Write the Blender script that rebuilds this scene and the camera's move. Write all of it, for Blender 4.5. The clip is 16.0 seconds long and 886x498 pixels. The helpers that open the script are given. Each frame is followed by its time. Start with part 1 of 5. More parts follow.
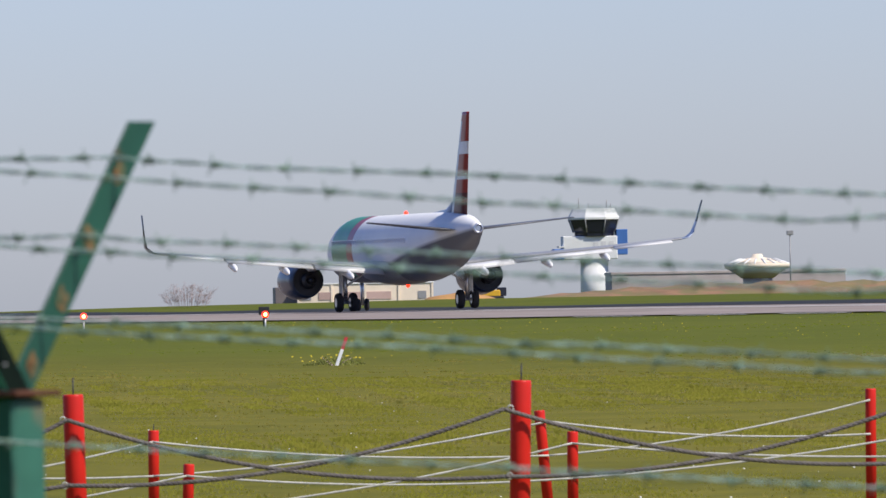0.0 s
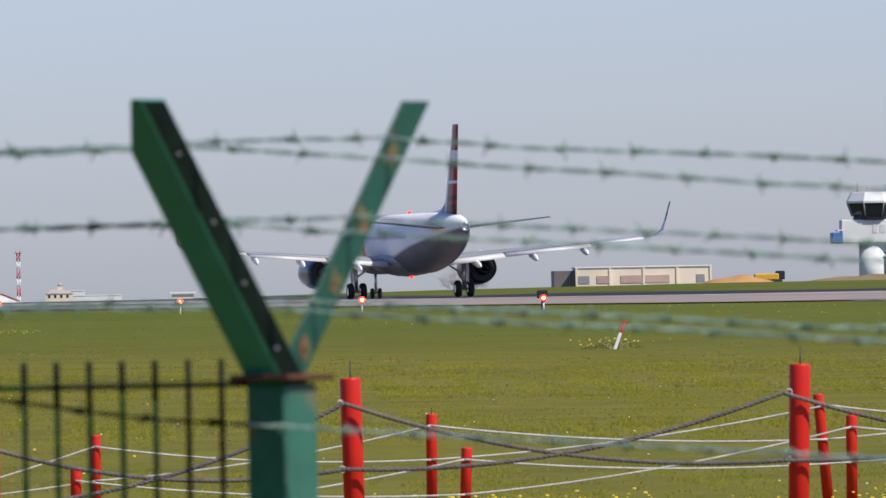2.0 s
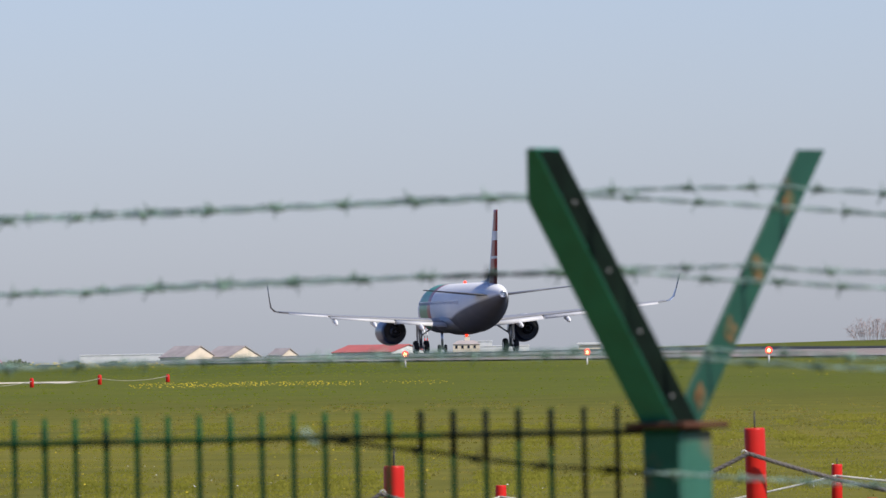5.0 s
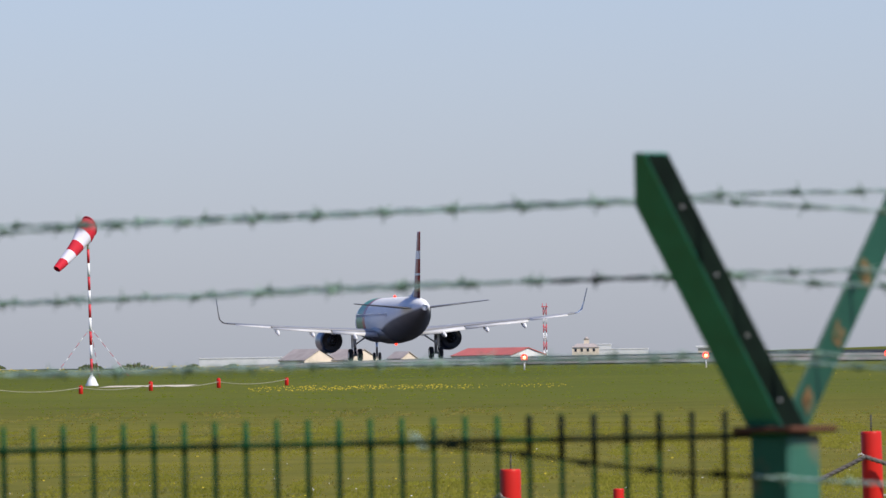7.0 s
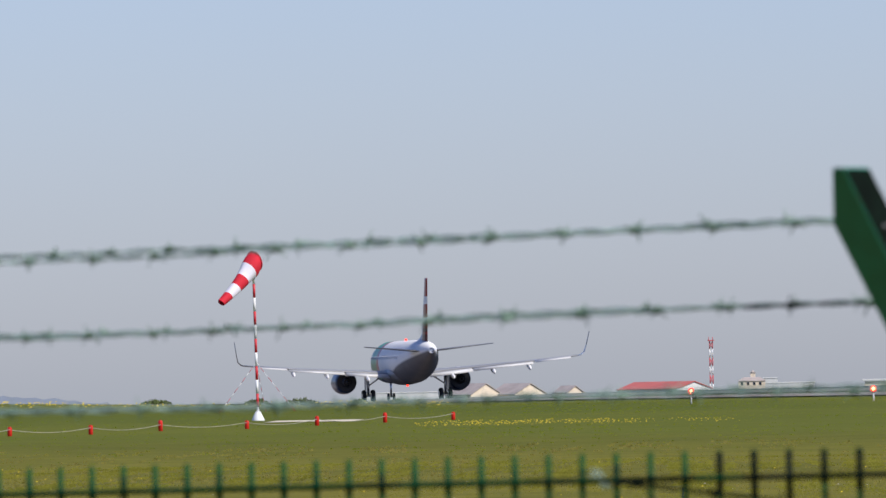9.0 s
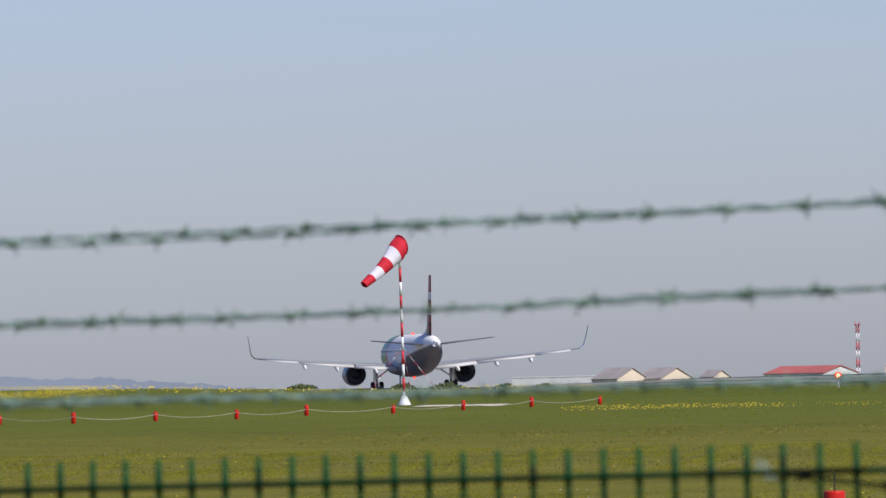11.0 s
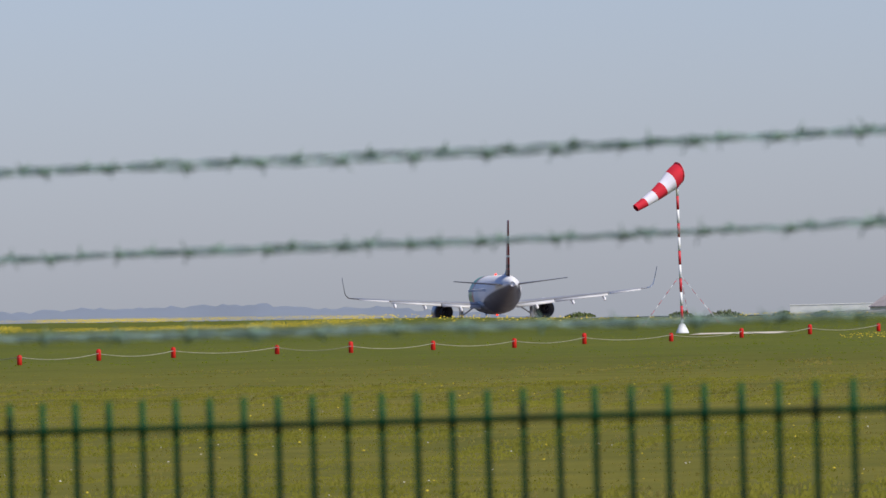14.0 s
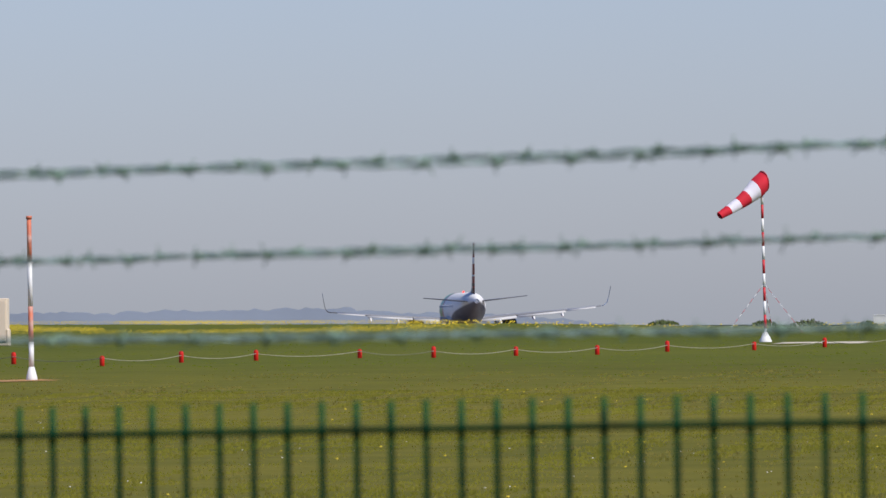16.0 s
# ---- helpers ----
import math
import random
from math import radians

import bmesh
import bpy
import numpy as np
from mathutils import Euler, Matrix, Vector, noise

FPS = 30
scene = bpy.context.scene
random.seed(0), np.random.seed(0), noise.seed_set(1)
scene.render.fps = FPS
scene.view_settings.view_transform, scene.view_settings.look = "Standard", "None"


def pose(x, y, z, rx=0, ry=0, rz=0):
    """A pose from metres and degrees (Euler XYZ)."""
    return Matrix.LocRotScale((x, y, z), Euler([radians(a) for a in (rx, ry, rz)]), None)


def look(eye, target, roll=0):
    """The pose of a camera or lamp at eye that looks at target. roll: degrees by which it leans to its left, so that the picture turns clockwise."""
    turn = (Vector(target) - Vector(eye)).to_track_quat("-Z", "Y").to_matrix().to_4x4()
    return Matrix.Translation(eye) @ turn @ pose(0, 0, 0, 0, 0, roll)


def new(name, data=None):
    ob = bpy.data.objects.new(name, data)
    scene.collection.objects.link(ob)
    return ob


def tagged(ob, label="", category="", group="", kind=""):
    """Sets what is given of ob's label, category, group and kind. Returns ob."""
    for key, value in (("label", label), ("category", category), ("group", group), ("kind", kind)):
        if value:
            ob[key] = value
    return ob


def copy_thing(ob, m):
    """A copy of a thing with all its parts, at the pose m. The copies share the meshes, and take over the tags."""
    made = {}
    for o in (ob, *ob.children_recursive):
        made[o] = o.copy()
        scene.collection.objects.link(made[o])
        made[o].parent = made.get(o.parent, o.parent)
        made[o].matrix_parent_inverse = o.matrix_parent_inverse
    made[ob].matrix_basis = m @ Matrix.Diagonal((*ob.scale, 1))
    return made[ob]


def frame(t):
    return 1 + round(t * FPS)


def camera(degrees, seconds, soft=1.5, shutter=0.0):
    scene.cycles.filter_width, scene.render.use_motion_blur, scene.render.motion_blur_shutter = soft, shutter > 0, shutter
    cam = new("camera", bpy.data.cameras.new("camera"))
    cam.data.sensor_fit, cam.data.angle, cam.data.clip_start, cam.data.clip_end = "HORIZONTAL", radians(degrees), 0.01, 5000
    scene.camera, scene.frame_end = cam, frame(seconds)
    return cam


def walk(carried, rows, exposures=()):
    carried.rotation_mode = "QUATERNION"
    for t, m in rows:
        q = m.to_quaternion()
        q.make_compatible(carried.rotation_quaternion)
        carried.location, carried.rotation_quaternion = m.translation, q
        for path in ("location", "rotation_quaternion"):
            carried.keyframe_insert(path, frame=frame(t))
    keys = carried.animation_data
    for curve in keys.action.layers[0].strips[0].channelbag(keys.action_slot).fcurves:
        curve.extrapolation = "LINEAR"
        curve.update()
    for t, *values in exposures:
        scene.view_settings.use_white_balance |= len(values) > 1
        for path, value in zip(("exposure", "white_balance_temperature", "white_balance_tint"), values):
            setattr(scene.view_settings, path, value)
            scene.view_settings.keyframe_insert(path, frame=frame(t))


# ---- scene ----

cam = camera(5.0, 16.0)
cam.data.dof.use_dof = True
cam.data.dof.focus_distance = 400.0
cam.data.dof.aperture_fstop = 44.0


def aim(x, y, z, turn, tilt, roll):
    """Camera pose: eye, degrees to the right of +y, degrees above level, roll."""
    a, e = radians(turn), radians(tilt)
    way = Vector((math.sin(a) * math.cos(e), math.cos(a) * math.cos(e), math.sin(e)))
    eye = Vector((x, y, z))
    return look(eye, eye + way * 100, -roll)


PATH = (
    (0.0, -0.016, -0.169, 1.703, 3.248, 0.329, 1.00),
    (0.5, -0.008, 0.033, 1.704, 2.750, 0.276, 1.00),
    (1.0, -0.008, 0.015, 1.704, 2.531, 0.266, 1.00),
    (1.5, -0.008, 0.016, 1.702, 2.145, 0.247, 1.00),
    (2.0, -0.006, 0.018, 1.702, 1.675, 0.263, 1.00),
    (2.5, -0.004, 0.023, 1.701, 1.176, 0.336, 1.00),
    (3.0, -0.002, -0.004, 1.701, 0.525, 0.467, 1.02),
    (3.5, -0.001, -0.019, 1.700, 0.008, 0.528, 1.02),
    (3.7, -0.001, -0.016, 1.700, -0.157, 0.537, 1.02),
    (6.0, 0.013, -0.051, 1.698, -0.804, 0.615, 0.99),
    (6.5, 0.014, -0.056, 1.698, -1.027, 0.620, 0.99),
    (7.0, 0.020, -0.045, 1.700, -1.291, 0.618, 1.02),
    (7.5, 0.018, 0.031, 1.697, -1.520, 0.660, 1.16),
    (8.0, 0.004, 0.332, 1.700, -1.743, 0.746, 1.29),
    (8.5, -0.010, 0.632, 1.702, -1.975, 0.784, 1.42),
    (9.0, -0.018, 0.787, 1.698, -2.224, 0.829, 1.17),
    (11.5, -0.063, 1.639, 1.701, -3.233, 0.686, 1.34),
    (12.0, -0.071, 1.783, 1.701, -3.427, 0.547, 1.46),
    (12.5, -0.078, 1.928, 1.702, -3.688, 0.408, 1.58),
    (13.0, -0.081, 2.005, 1.701, -4.056, 0.251, 1.53),
    (13.5, -0.085, 2.082, 1.700, -4.353, 0.278, 1.49),
    (14.0, -0.089, 2.159, 1.699, -4.628, 0.389, 1.44),
    (14.5, -0.092, 2.214, 1.699, -4.832, 0.432, 1.31),
    (15.0, -0.095, 2.268, 1.698, -4.890, 0.464, 1.18),
    (15.5, -0.095, 2.269, 1.699, -4.943, 0.463, 0.97),
    (16.0, -0.096, 2.270, 1.699, -5.102, 0.429, 0.75),
)
walk(cam, [(r[0], aim(*r[1:])) for r in PATH], ((0.0, 0.42), (3.5, 0.39), (9.0, 0.31), (12.0, 0.17), (16.0, 0.15)))

# ---------------------------------------------------------------- light
SUN_TURN, SUN_HIGH = 128.0, 48.0      # degrees clockwise from +y, degrees above level
world = bpy.data.worlds.new("sky")
scene.world = world
world.use_nodes = True
wn = world.node_tree.nodes
sky = wn.new("ShaderNodeTexSky")
sky.sky_type, sky.sun_disc = "NISHITA", False
sky.sun_elevation, sky.sun_rotation = radians(SUN_HIGH), radians(SUN_TURN)
sky.air_density, sky.dust_density, sky.ozone_density = 1.0, 0.5, 2.0
back = wn["Background"]
back.inputs["Strength"].default_value = 0.071
haze = wn.new("ShaderNodeMix")
haze.data_type, haze.blend_type = "RGBA", "MULTIPLY"
haze.inputs["Factor"].default_value = 1.0
haze.inputs["B"].default_value = (0.915, 1.0, 1.48, 1)
world.node_tree.links.new(sky.outputs[0], haze.inputs["A"])
world.node_tree.links.new(haze.outputs["Result"], back.inputs["Color"])
lamp = bpy.data.lights.new("sun", "SUN")
lamp.energy, lamp.angle, lamp.color = 3.7, radians(0.6), (1.0, 0.95, 0.86)
sun = new("sun", lamp)
sa, se = radians(SUN_TURN), radians(SUN_HIGH)
to_sun = Vector((math.sin(sa) * math.cos(se), math.cos(sa) * math.cos(se), math.sin(se)))
sun.matrix_world = look(to_sun * 100, (0, 0, 0))


# ---------------------------------------------------------------- materials
def material(name, colour, rough=0.6, metal=0.0, spread=0.12, size=8.0, bump=0.0, second=None, amount=0.5, big=0.7, glow=None, space="Object", per=0.0):
    """A surface with tone variation at two scales, an optional second colour in patches and fine relief."""
    m = bpy.data.materials.new(name)
    m.use_nodes = True
    n, l = m.node_tree.nodes, m.node_tree.links
    b = n["Principled BSDF"]
    b.inputs["Metallic"].default_value = metal
    co = n.new("ShaderNodeTexCoord")
    fine = n.new("ShaderNodeTexNoise")
    fine.inputs["Scale"].default_value, fine.inputs["Detail"].default_value = size, 6
    l.new(co.outputs[space], fine.inputs["Vector"])
    wide = n.new("ShaderNodeTexNoise")
    wide.inputs["Scale"].default_value, wide.inputs["Detail"].default_value = size * 0.13, 3
    l.new(co.outputs[space], wide.inputs["Vector"])
    mix = n.new("ShaderNodeMix")
    mix.data_type = "RGBA"
    mix.inputs["A"].default_value = (*[c * (1 - spread) for c in colour], 1)
    mix.inputs["B"].default_value = (*[min(1, c * (1 + spread)) for c in colour], 1)
    add = n.new("ShaderNodeMath")
    add.operation = "ADD"
    l.new(fine.outputs["Fac"], add.inputs[0])
    l.new(wide.outputs["Fac"], add.inputs[1])
    ramp = n.new("ShaderNodeMapRange")
    ramp.inputs["From Min"].default_value, ramp.inputs["From Max"].default_value = 0.75, 1.25
    l.new(add.outputs[0], ramp.inputs["Value"])
    l.new(ramp.outputs[0], mix.inputs["Factor"])
    out = mix.outputs["Result"]
    if second:
        patch = n.new("ShaderNodeMapRange")
        patch.inputs["From Min"].default_value, patch.inputs["From Max"].default_value = big - 0.08, big + 0.08
        patch.inputs["To Max"].default_value = amount
        spots = n.new("ShaderNodeTexNoise")
        spots.inputs["Scale"].default_value, spots.inputs["Detail"].default_value = size * 0.45, 5
        l.new(co.outputs[space], spots.inputs["Vector"])
        l.new(spots.outputs["Fac"], patch.inputs["Value"])
        mix2 = n.new("ShaderNodeMix")
        mix2.data_type = "RGBA"
        mix2.inputs["B"].default_value = (*second, 1)
        l.new(out, mix2.inputs["A"])
        l.new(patch.outputs[0], mix2.inputs["Factor"])
        out = mix2.outputs["Result"]
    if per:
        info = n.new("ShaderNodeObjectInfo")
        vary = n.new("ShaderNodeMapRange")
        vary.inputs["To Min"].default_value, vary.inputs["To Max"].default_value = 1 - per, 1 + per
        l.new(info.outputs["Random"], vary.inputs["Value"])
        hsv = n.new("ShaderNodeHueSaturation")
        l.new(vary.outputs[0], hsv.inputs["Value"])
        l.new(out, hsv.inputs["Color"])
        out = hsv.outputs[0]
    l.new(out, b.inputs["Base Color"])
    rr = n.new("ShaderNodeMapRange")
    rr.inputs["To Min"].default_value, rr.inputs["To Max"].default_value = max(0.02, rough - 0.1), min(1, rough + 0.1)
    l.new(fine.outputs["Fac"], rr.inputs["Value"])
    l.new(rr.outputs[0], b.inputs["Roughness"])
    if bump:
        bp = n.new("ShaderNodeBump")
        bp.inputs["Strength"].default_value, bp.inputs["Distance"].default_value = bump, 0.3 / size
        l.new(fine.outputs["Fac"], bp.inputs["Height"])
        l.new(bp.outputs[0], b.inputs["Normal"])
    if glow:
        b.inputs["Emission Color"].default_value = (*glow[:3], 1)
        b.inputs["Emission Strength"].default_value = glow[3]
    return m


def grass_material():
    m = bpy.data.materials.new("meadow")
    m.use_nodes = True
    n, l = m.node_tree.nodes, m.node_tree.links
    b = n["Principled BSDF"]
    b.inputs["Roughness"].default_value = 0.9
    b.inputs["Specular IOR Level"].default_value = 0.071
    co = n.new("ShaderNodeTexCoord")
    layers = []
    for scale, detail in ((0.022, 4), (0.35, 6), (3.2, 6)):
        t = n.new("ShaderNodeTexNoise")
        t.inputs["Scale"].default_value, t.inputs["Detail"].default_value = scale, detail
        l.new(co.outputs["Object"], t.inputs["Vector"])
        layers.append(t)
    r = n.new("ShaderNodeValToRGB")
    r.color_ramp.elements[0].position, r.color_ramp.elements[0].color = 0.44, (0.091, 0.095, 0.012, 1)
    r.color_ramp.elements[1].position, r.color_ramp.elements[1].color = 0.76, (0.200, 0.170, 0.024, 1)
    s1 = n.new("ShaderNodeMath")
    s1.operation = "MULTIPLY_ADD"
    s1.inputs[1].default_value = 0.5
    l.new(layers[0].outputs["Fac"], s1.inputs[0])
    s2 = n.new("ShaderNodeMath")
    s2.operation = "MULTIPLY_ADD"
    s2.inputs[1].default_value = 0.4
    l.new(layers[1].outputs["Fac"], s2.inputs[0])
    s3 = n.new("ShaderNodeMath")
    s3.operation = "MULTIPLY"
    s3.inputs[1].default_value = 0.3
    l.new(layers[2].outputs["Fac"], s3.inputs[0])
    l.new(s3.outputs[0], s2.inputs[2])
    l.new(s2.outputs[0], s1.inputs[2])
    l.new(s1.outputs[0], r.inputs["Fac"])
    # lusher grass towards the runway, with an uneven edge
    apart = n.new("ShaderNodeSeparateXYZ")
    l.new(co.outputs["Object"], apart.inputs[0])
    edge = n.new("ShaderNodeMath")
    edge.operation = "MULTIPLY_ADD"
    edge.inputs[1].default_value = 160.0
    l.new(layers[0].outputs["Fac"], edge.inputs[0])
    l.new(apart.outputs["Y"], edge.inputs[2])
    lush = n.new("ShaderNodeMapRange")
    lush.inputs["From Min"].default_value, lush.inputs["From Max"].default_value = 285.0, 370.0
    lush.inputs["To Max"].default_value = 0.6
    l.new(edge.outputs[0], lush.inputs["Value"])
    green = n.new("ShaderNodeMix")
    green.data_type = "RGBA"
    green.inputs["B"].default_value = (0.074, 0.104, 0.010, 1)
    l.new(lush.outputs[0], green.inputs["Factor"])
    l.new(r.outputs[0], green.inputs["A"])
    l.new(green.outputs["Result"], b.inputs["Base Color"])
    bp = n.new("ShaderNodeBump")
    bp.inputs["Strength"].default_value, bp.inputs["Distance"].default_value = 0.6, 0.08
    l.new(layers[2].outputs["Fac"], bp.inputs["Height"])
    l.new(bp.outputs[0], b.inputs["Normal"])
    return m


GRASS = grass_material()


def blade_material(name, dark, light):
    """Thin leaves: half of the light goes through them."""
    m = material(name, dark, 0.85, spread=0.2, size=0.6, second=light, amount=0.8, big=0.5)
    n, l = m.node_tree.nodes, m.node_tree.links
    b = n["Principled BSDF"]
    b.inputs["Specular IOR Level"].default_value = 0.1
    colour = b.inputs["Base Color"].links[0].from_socket
    thin = n.new("ShaderNodeBsdfTranslucent")
    l.new(colour, thin.inputs["Color"])
    mix = n.new("ShaderNodeMixShader")
    mix.inputs["Fac"].default_value = 0.5
    l.new(b.outputs[0], mix.inputs[1])
    l.new(thin.outputs[0], mix.inputs[2])
    l.new(mix.outputs[0], n["Material Output"].inputs["Surface"])
    return m


BLADE = blade_material("grass_blades", (0.35, 0.325, 0.045), (0.41, 0.365, 0.06))
BLADE_LUSH = blade_material("lush_grass_blades", (0.25, 0.29, 0.03), (0.30, 0.32, 0.04))
BLADE_DRY = blade_material("dry_grass_blades", (0.33, 0.29, 0.06), (0.42, 0.35, 0.10))
FADED_ORANGE = material("faded_orange_paint", (0.62, 0.17, 0.09), 0.6, spread=0.2, size=4, second=(0.75, 0.66, 0.6), amount=0.7, big=0.55)
DIRT_ORANGE = material("orange_soil", (0.42, 0.22, 0.07), 0.95, spread=0.25, size=0.6)
DIRT_PALE = material("pale_sand", (0.58, 0.51, 0.39), 0.95, spread=0.2, size=1.5)
MACHINE_YELLOW = material("machine_yellow", (0.65, 0.36, 0.02), 0.5, spread=0.1, size=1)
ROOF_GREY_DARK = material("brown_grey_cladding", (0.17, 0.14, 0.135), 0.6, spread=0.15, size=0.4)
ROOF_RED_DARK = material("reddish_tinted_glazing", (0.46, 0.31, 0.26), 0.4, spread=0.2, size=0.4)
FLOWER = material("yellow_petals", (0.62, 0.46, 0.02), 0.6, spread=0.15, size=3)
DAISY = material("white_petals", (0.72, 0.70, 0.62), 0.6, spread=0.1, size=3)
TARMAC = material("worn_runway_asphalt", (0.25, 0.20, 0.17), 0.9, spread=0.2, size=0.5, second=(0.34, 0.285, 0.245), amount=0.7, big=0.52)
BLACK_STRIP = material("dark_runway_edge", (0.035, 0.035, 0.038), 0.85, spread=0.2, size=0.5)
LINE_PAINT = material("runway_line_paint", (0.56, 0.54, 0.50), 0.7, spread=0.15, size=1.0)
DIRT = material("dry_soil", (0.27, 0.15, 0.075), 0.95, spread=0.25, size=0.6, second=(0.16, 0.15, 0.05), amount=0.7, big=0.5)
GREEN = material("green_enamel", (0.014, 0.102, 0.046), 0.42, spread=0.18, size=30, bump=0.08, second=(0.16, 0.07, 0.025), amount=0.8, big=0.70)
# the same enamel, darkened to tone down sunlight on the far arm
GREEN_FAR = material("toned_down_green_enamel", (0.009, 0.066, 0.038), 0.5, spread=0.18, size=30, bump=0.08, second=(0.16, 0.07, 0.025), amount=0.8, big=0.70)
# the same enamel, lightened: light on the near arm put into its colour
GREEN_ARM_LIT = material("lit_green_enamel", (0.026, 0.195, 0.118), 0.45, spread=0.15, size=30, bump=0.08, second=(0.16, 0.07, 0.025), amount=0.7, big=0.72)
GREEN_LIT_FADED = material("sunlit_faded_green_enamel", (0.030, 0.125, 0.082), 0.5, spread=0.15, size=25, bump=0.08, second=(0.20, 0.13, 0.07), amount=0.6, big=0.62)
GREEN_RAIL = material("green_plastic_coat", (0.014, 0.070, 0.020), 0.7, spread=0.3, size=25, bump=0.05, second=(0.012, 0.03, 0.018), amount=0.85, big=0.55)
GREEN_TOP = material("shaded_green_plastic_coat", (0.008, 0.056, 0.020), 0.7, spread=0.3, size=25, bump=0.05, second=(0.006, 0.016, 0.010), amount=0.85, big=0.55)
# near-black green: painted shade by the post, and black wrapped wire
GREEN_DARK = material("shade_and_wrap_black", (0.004, 0.010, 0.006), 0.75, spread=0.4, size=35, bump=0.1, second=(0.05, 0.06, 0.05), amount=0.4, big=0.72)
WIRE_KNOT = material("dark_green_barb_wire", (0.20, 0.30, 0.22), 0.5, spread=0.35, size=40, second=(0.08, 0.14, 0.09), amount=0.8, big=0.5)
RUST = material("rusty_steel", (0.105, 0.035, 0.016), 0.85, metal=0.2, spread=0.4, size=60, bump=0.2)
RUST_LIGHT = material("orange_rust", (0.17, 0.085, 0.028), 0.9, spread=0.4, size=80, second=(0.05, 0.09, 0.045), amount=0.8, big=0.52)
WIRE = material("green_coated_wire", (0.36, 0.48, 0.40), 0.45, spread=0.3, size=40, second=(0.15, 0.23, 0.175), amount=0.8, big=0.56)
RED = material("red_plastic_tube", (0.62, 0.022, 0.014), 0.42, spread=0.12, size=6, second=(0.46, 0.02, 0.014), amount=0.5, big=0.6)
# window glass paled towards the hull, haze put into its colour
CABIN_GLASS = material("hazed_cabin_window_glass", (0.60, 0.62, 0.66), 0.2, spread=0.1, size=2)
ROPE_DARK = material("grey_rope", (0.125, 0.108, 0.095), 0.9, spread=0.3, size=25, bump=0.3)
ROPE_PALE = material("pale_rope", (0.48, 0.46, 0.40), 0.9, spread=0.2, size=25, bump=0.3)
CORD = material("weathered_cord", (0.34, 0.32, 0.23), 0.9, spread=0.2, size=25)
WHITE = material("white_aircraft_paint", (0.80, 0.78, 0.75), 0.3, spread=0.03, size=0.8)
GREY_PAINT = material("grey_aircraft_paint", (0.27, 0.265, 0.26), 0.4, spread=0.06, size=0.8)
LIVERY_RED = material("livery_red", (0.30, 0.028, 0.025), 0.35, spread=0.06, size=0.8)
LIVERY_DARK = material("livery_dark_red", (0.12, 0.022, 0.026), 0.4, spread=0.3, size=2.5)
LIVERY_GREEN = material("livery_green", (0.03, 0.25, 0.10), 0.35, spread=0.06, size=0.8)
METAL = material("bare_metal", (0.62, 0.63, 0.65), 0.3, metal=0.9, spread=0.08, size=2)
DARK_METAL = material("dark_exhaust_metal", (0.045, 0.045, 0.05), 0.5, metal=0.5, spread=0.2, size=2)
FIN_PALE = material("pale_blue_grey_paint", (0.42, 0.47, 0.55), 0.3, spread=0.05, size=1)
FLAP_GREY = material("flap_paint", (0.60, 0.585, 0.56), 0.4, spread=0.06, size=1)
WINGLET = material("dark_navy_paint", (0.03, 0.038, 0.055), 0.3, spread=0.08, size=1)
# tailplane grey, with the shade of its underside put into the colour
TAIL_SHADE_GREY = material("shaded_tail_grey", (0.075, 0.075, 0.08), 0.4, spread=0.08, size=1)
NACELLE = material("navy_nacelle_paint", (0.035, 0.05, 0.085), 0.3, spread=0.08, size=1)
TYRE = material("tyre_rubber", (0.018, 0.018, 0.02), 0.85, spread=0.2, size=3)
CONCRETE = material("white_rendered_concrete", (0.70, 0.69, 0.66), 0.8, spread=0.08, size=0.4)
CREAM = material("cream_render", (0.77, 0.64, 0.49), 0.85, spread=0.1, size=0.3)
ROOF_GREY = material("weathered_grey_roof", (0.38, 0.325, 0.30), 0.8, spread=0.15, size=0.3)
# roof red lightened towards pink, with distance haze put into it
ROOF_RED = material("hazed_red_sheet_roof", (0.46, 0.12, 0.10), 0.7, spread=0.12, size=0.3)
BLUE = material("blue_cladding", (0.05, 0.14, 0.38), 0.5, spread=0.1, size=0.4)
GLASS_DARK = material("dark_tinted_glazing", (0.018, 0.02, 0.035), 0.12, spread=0.1, size=0.5)
MAST_RED = material("signal_red_paint", (0.56, 0.02, 0.03), 0.5, spread=0.08, size=3)
MAST_WHITE = material("signal_white_paint", (0.80, 0.79, 0.77), 0.5, spread=0.05, size=3)
SOCK_RED = material("red_windsock_cloth", (0.62, 0.012, 0.03), 0.8, spread=0.1, size=4)
SOCK_WHITE = material("white_windsock_cloth", (0.78, 0.74, 0.80), 0.8, spread=0.05, size=4)
LAMP_RED = material("red_lamp_glass", (0.5, 0.02, 0.01), 0.3, glow=(1.0, 0.035, 0.01, 2.2))
LAMP_CORE = material("lamp_filament", (1.0, 0.5, 0.2), 0.3, glow=(1.0, 0.42, 0.14, 9.0))
for m in (GREEN_DARK, GREEN_RAIL, GREEN_TOP):
    m.node_tree.nodes["Principled BSDF"].inputs["Specular IOR Level"].default_value = 0.1
RED.node_tree.nodes["Principled BSDF"].inputs["Specular IOR Level"].default_value = 0.2
BLACK_STRIP.node_tree.nodes["Principled BSDF"].inputs["Specular IOR Level"].default_value = 0.1
GREEN.node_tree.nodes["Principled BSDF"].inputs["Specular IOR Level"].default_value = 0.2
TARMAC.node_tree.nodes["Principled BSDF"].inputs["Specular IOR Level"].default_value = 0.2
BARE_TWIG = material("bare_reddish_twigs", (0.40, 0.29, 0.27), 0.9, spread=0.3, size=1)
WEED = material("weedy_leaves", (0.16, 0.17, 0.03), 0.85, spread=0.35, size=3)
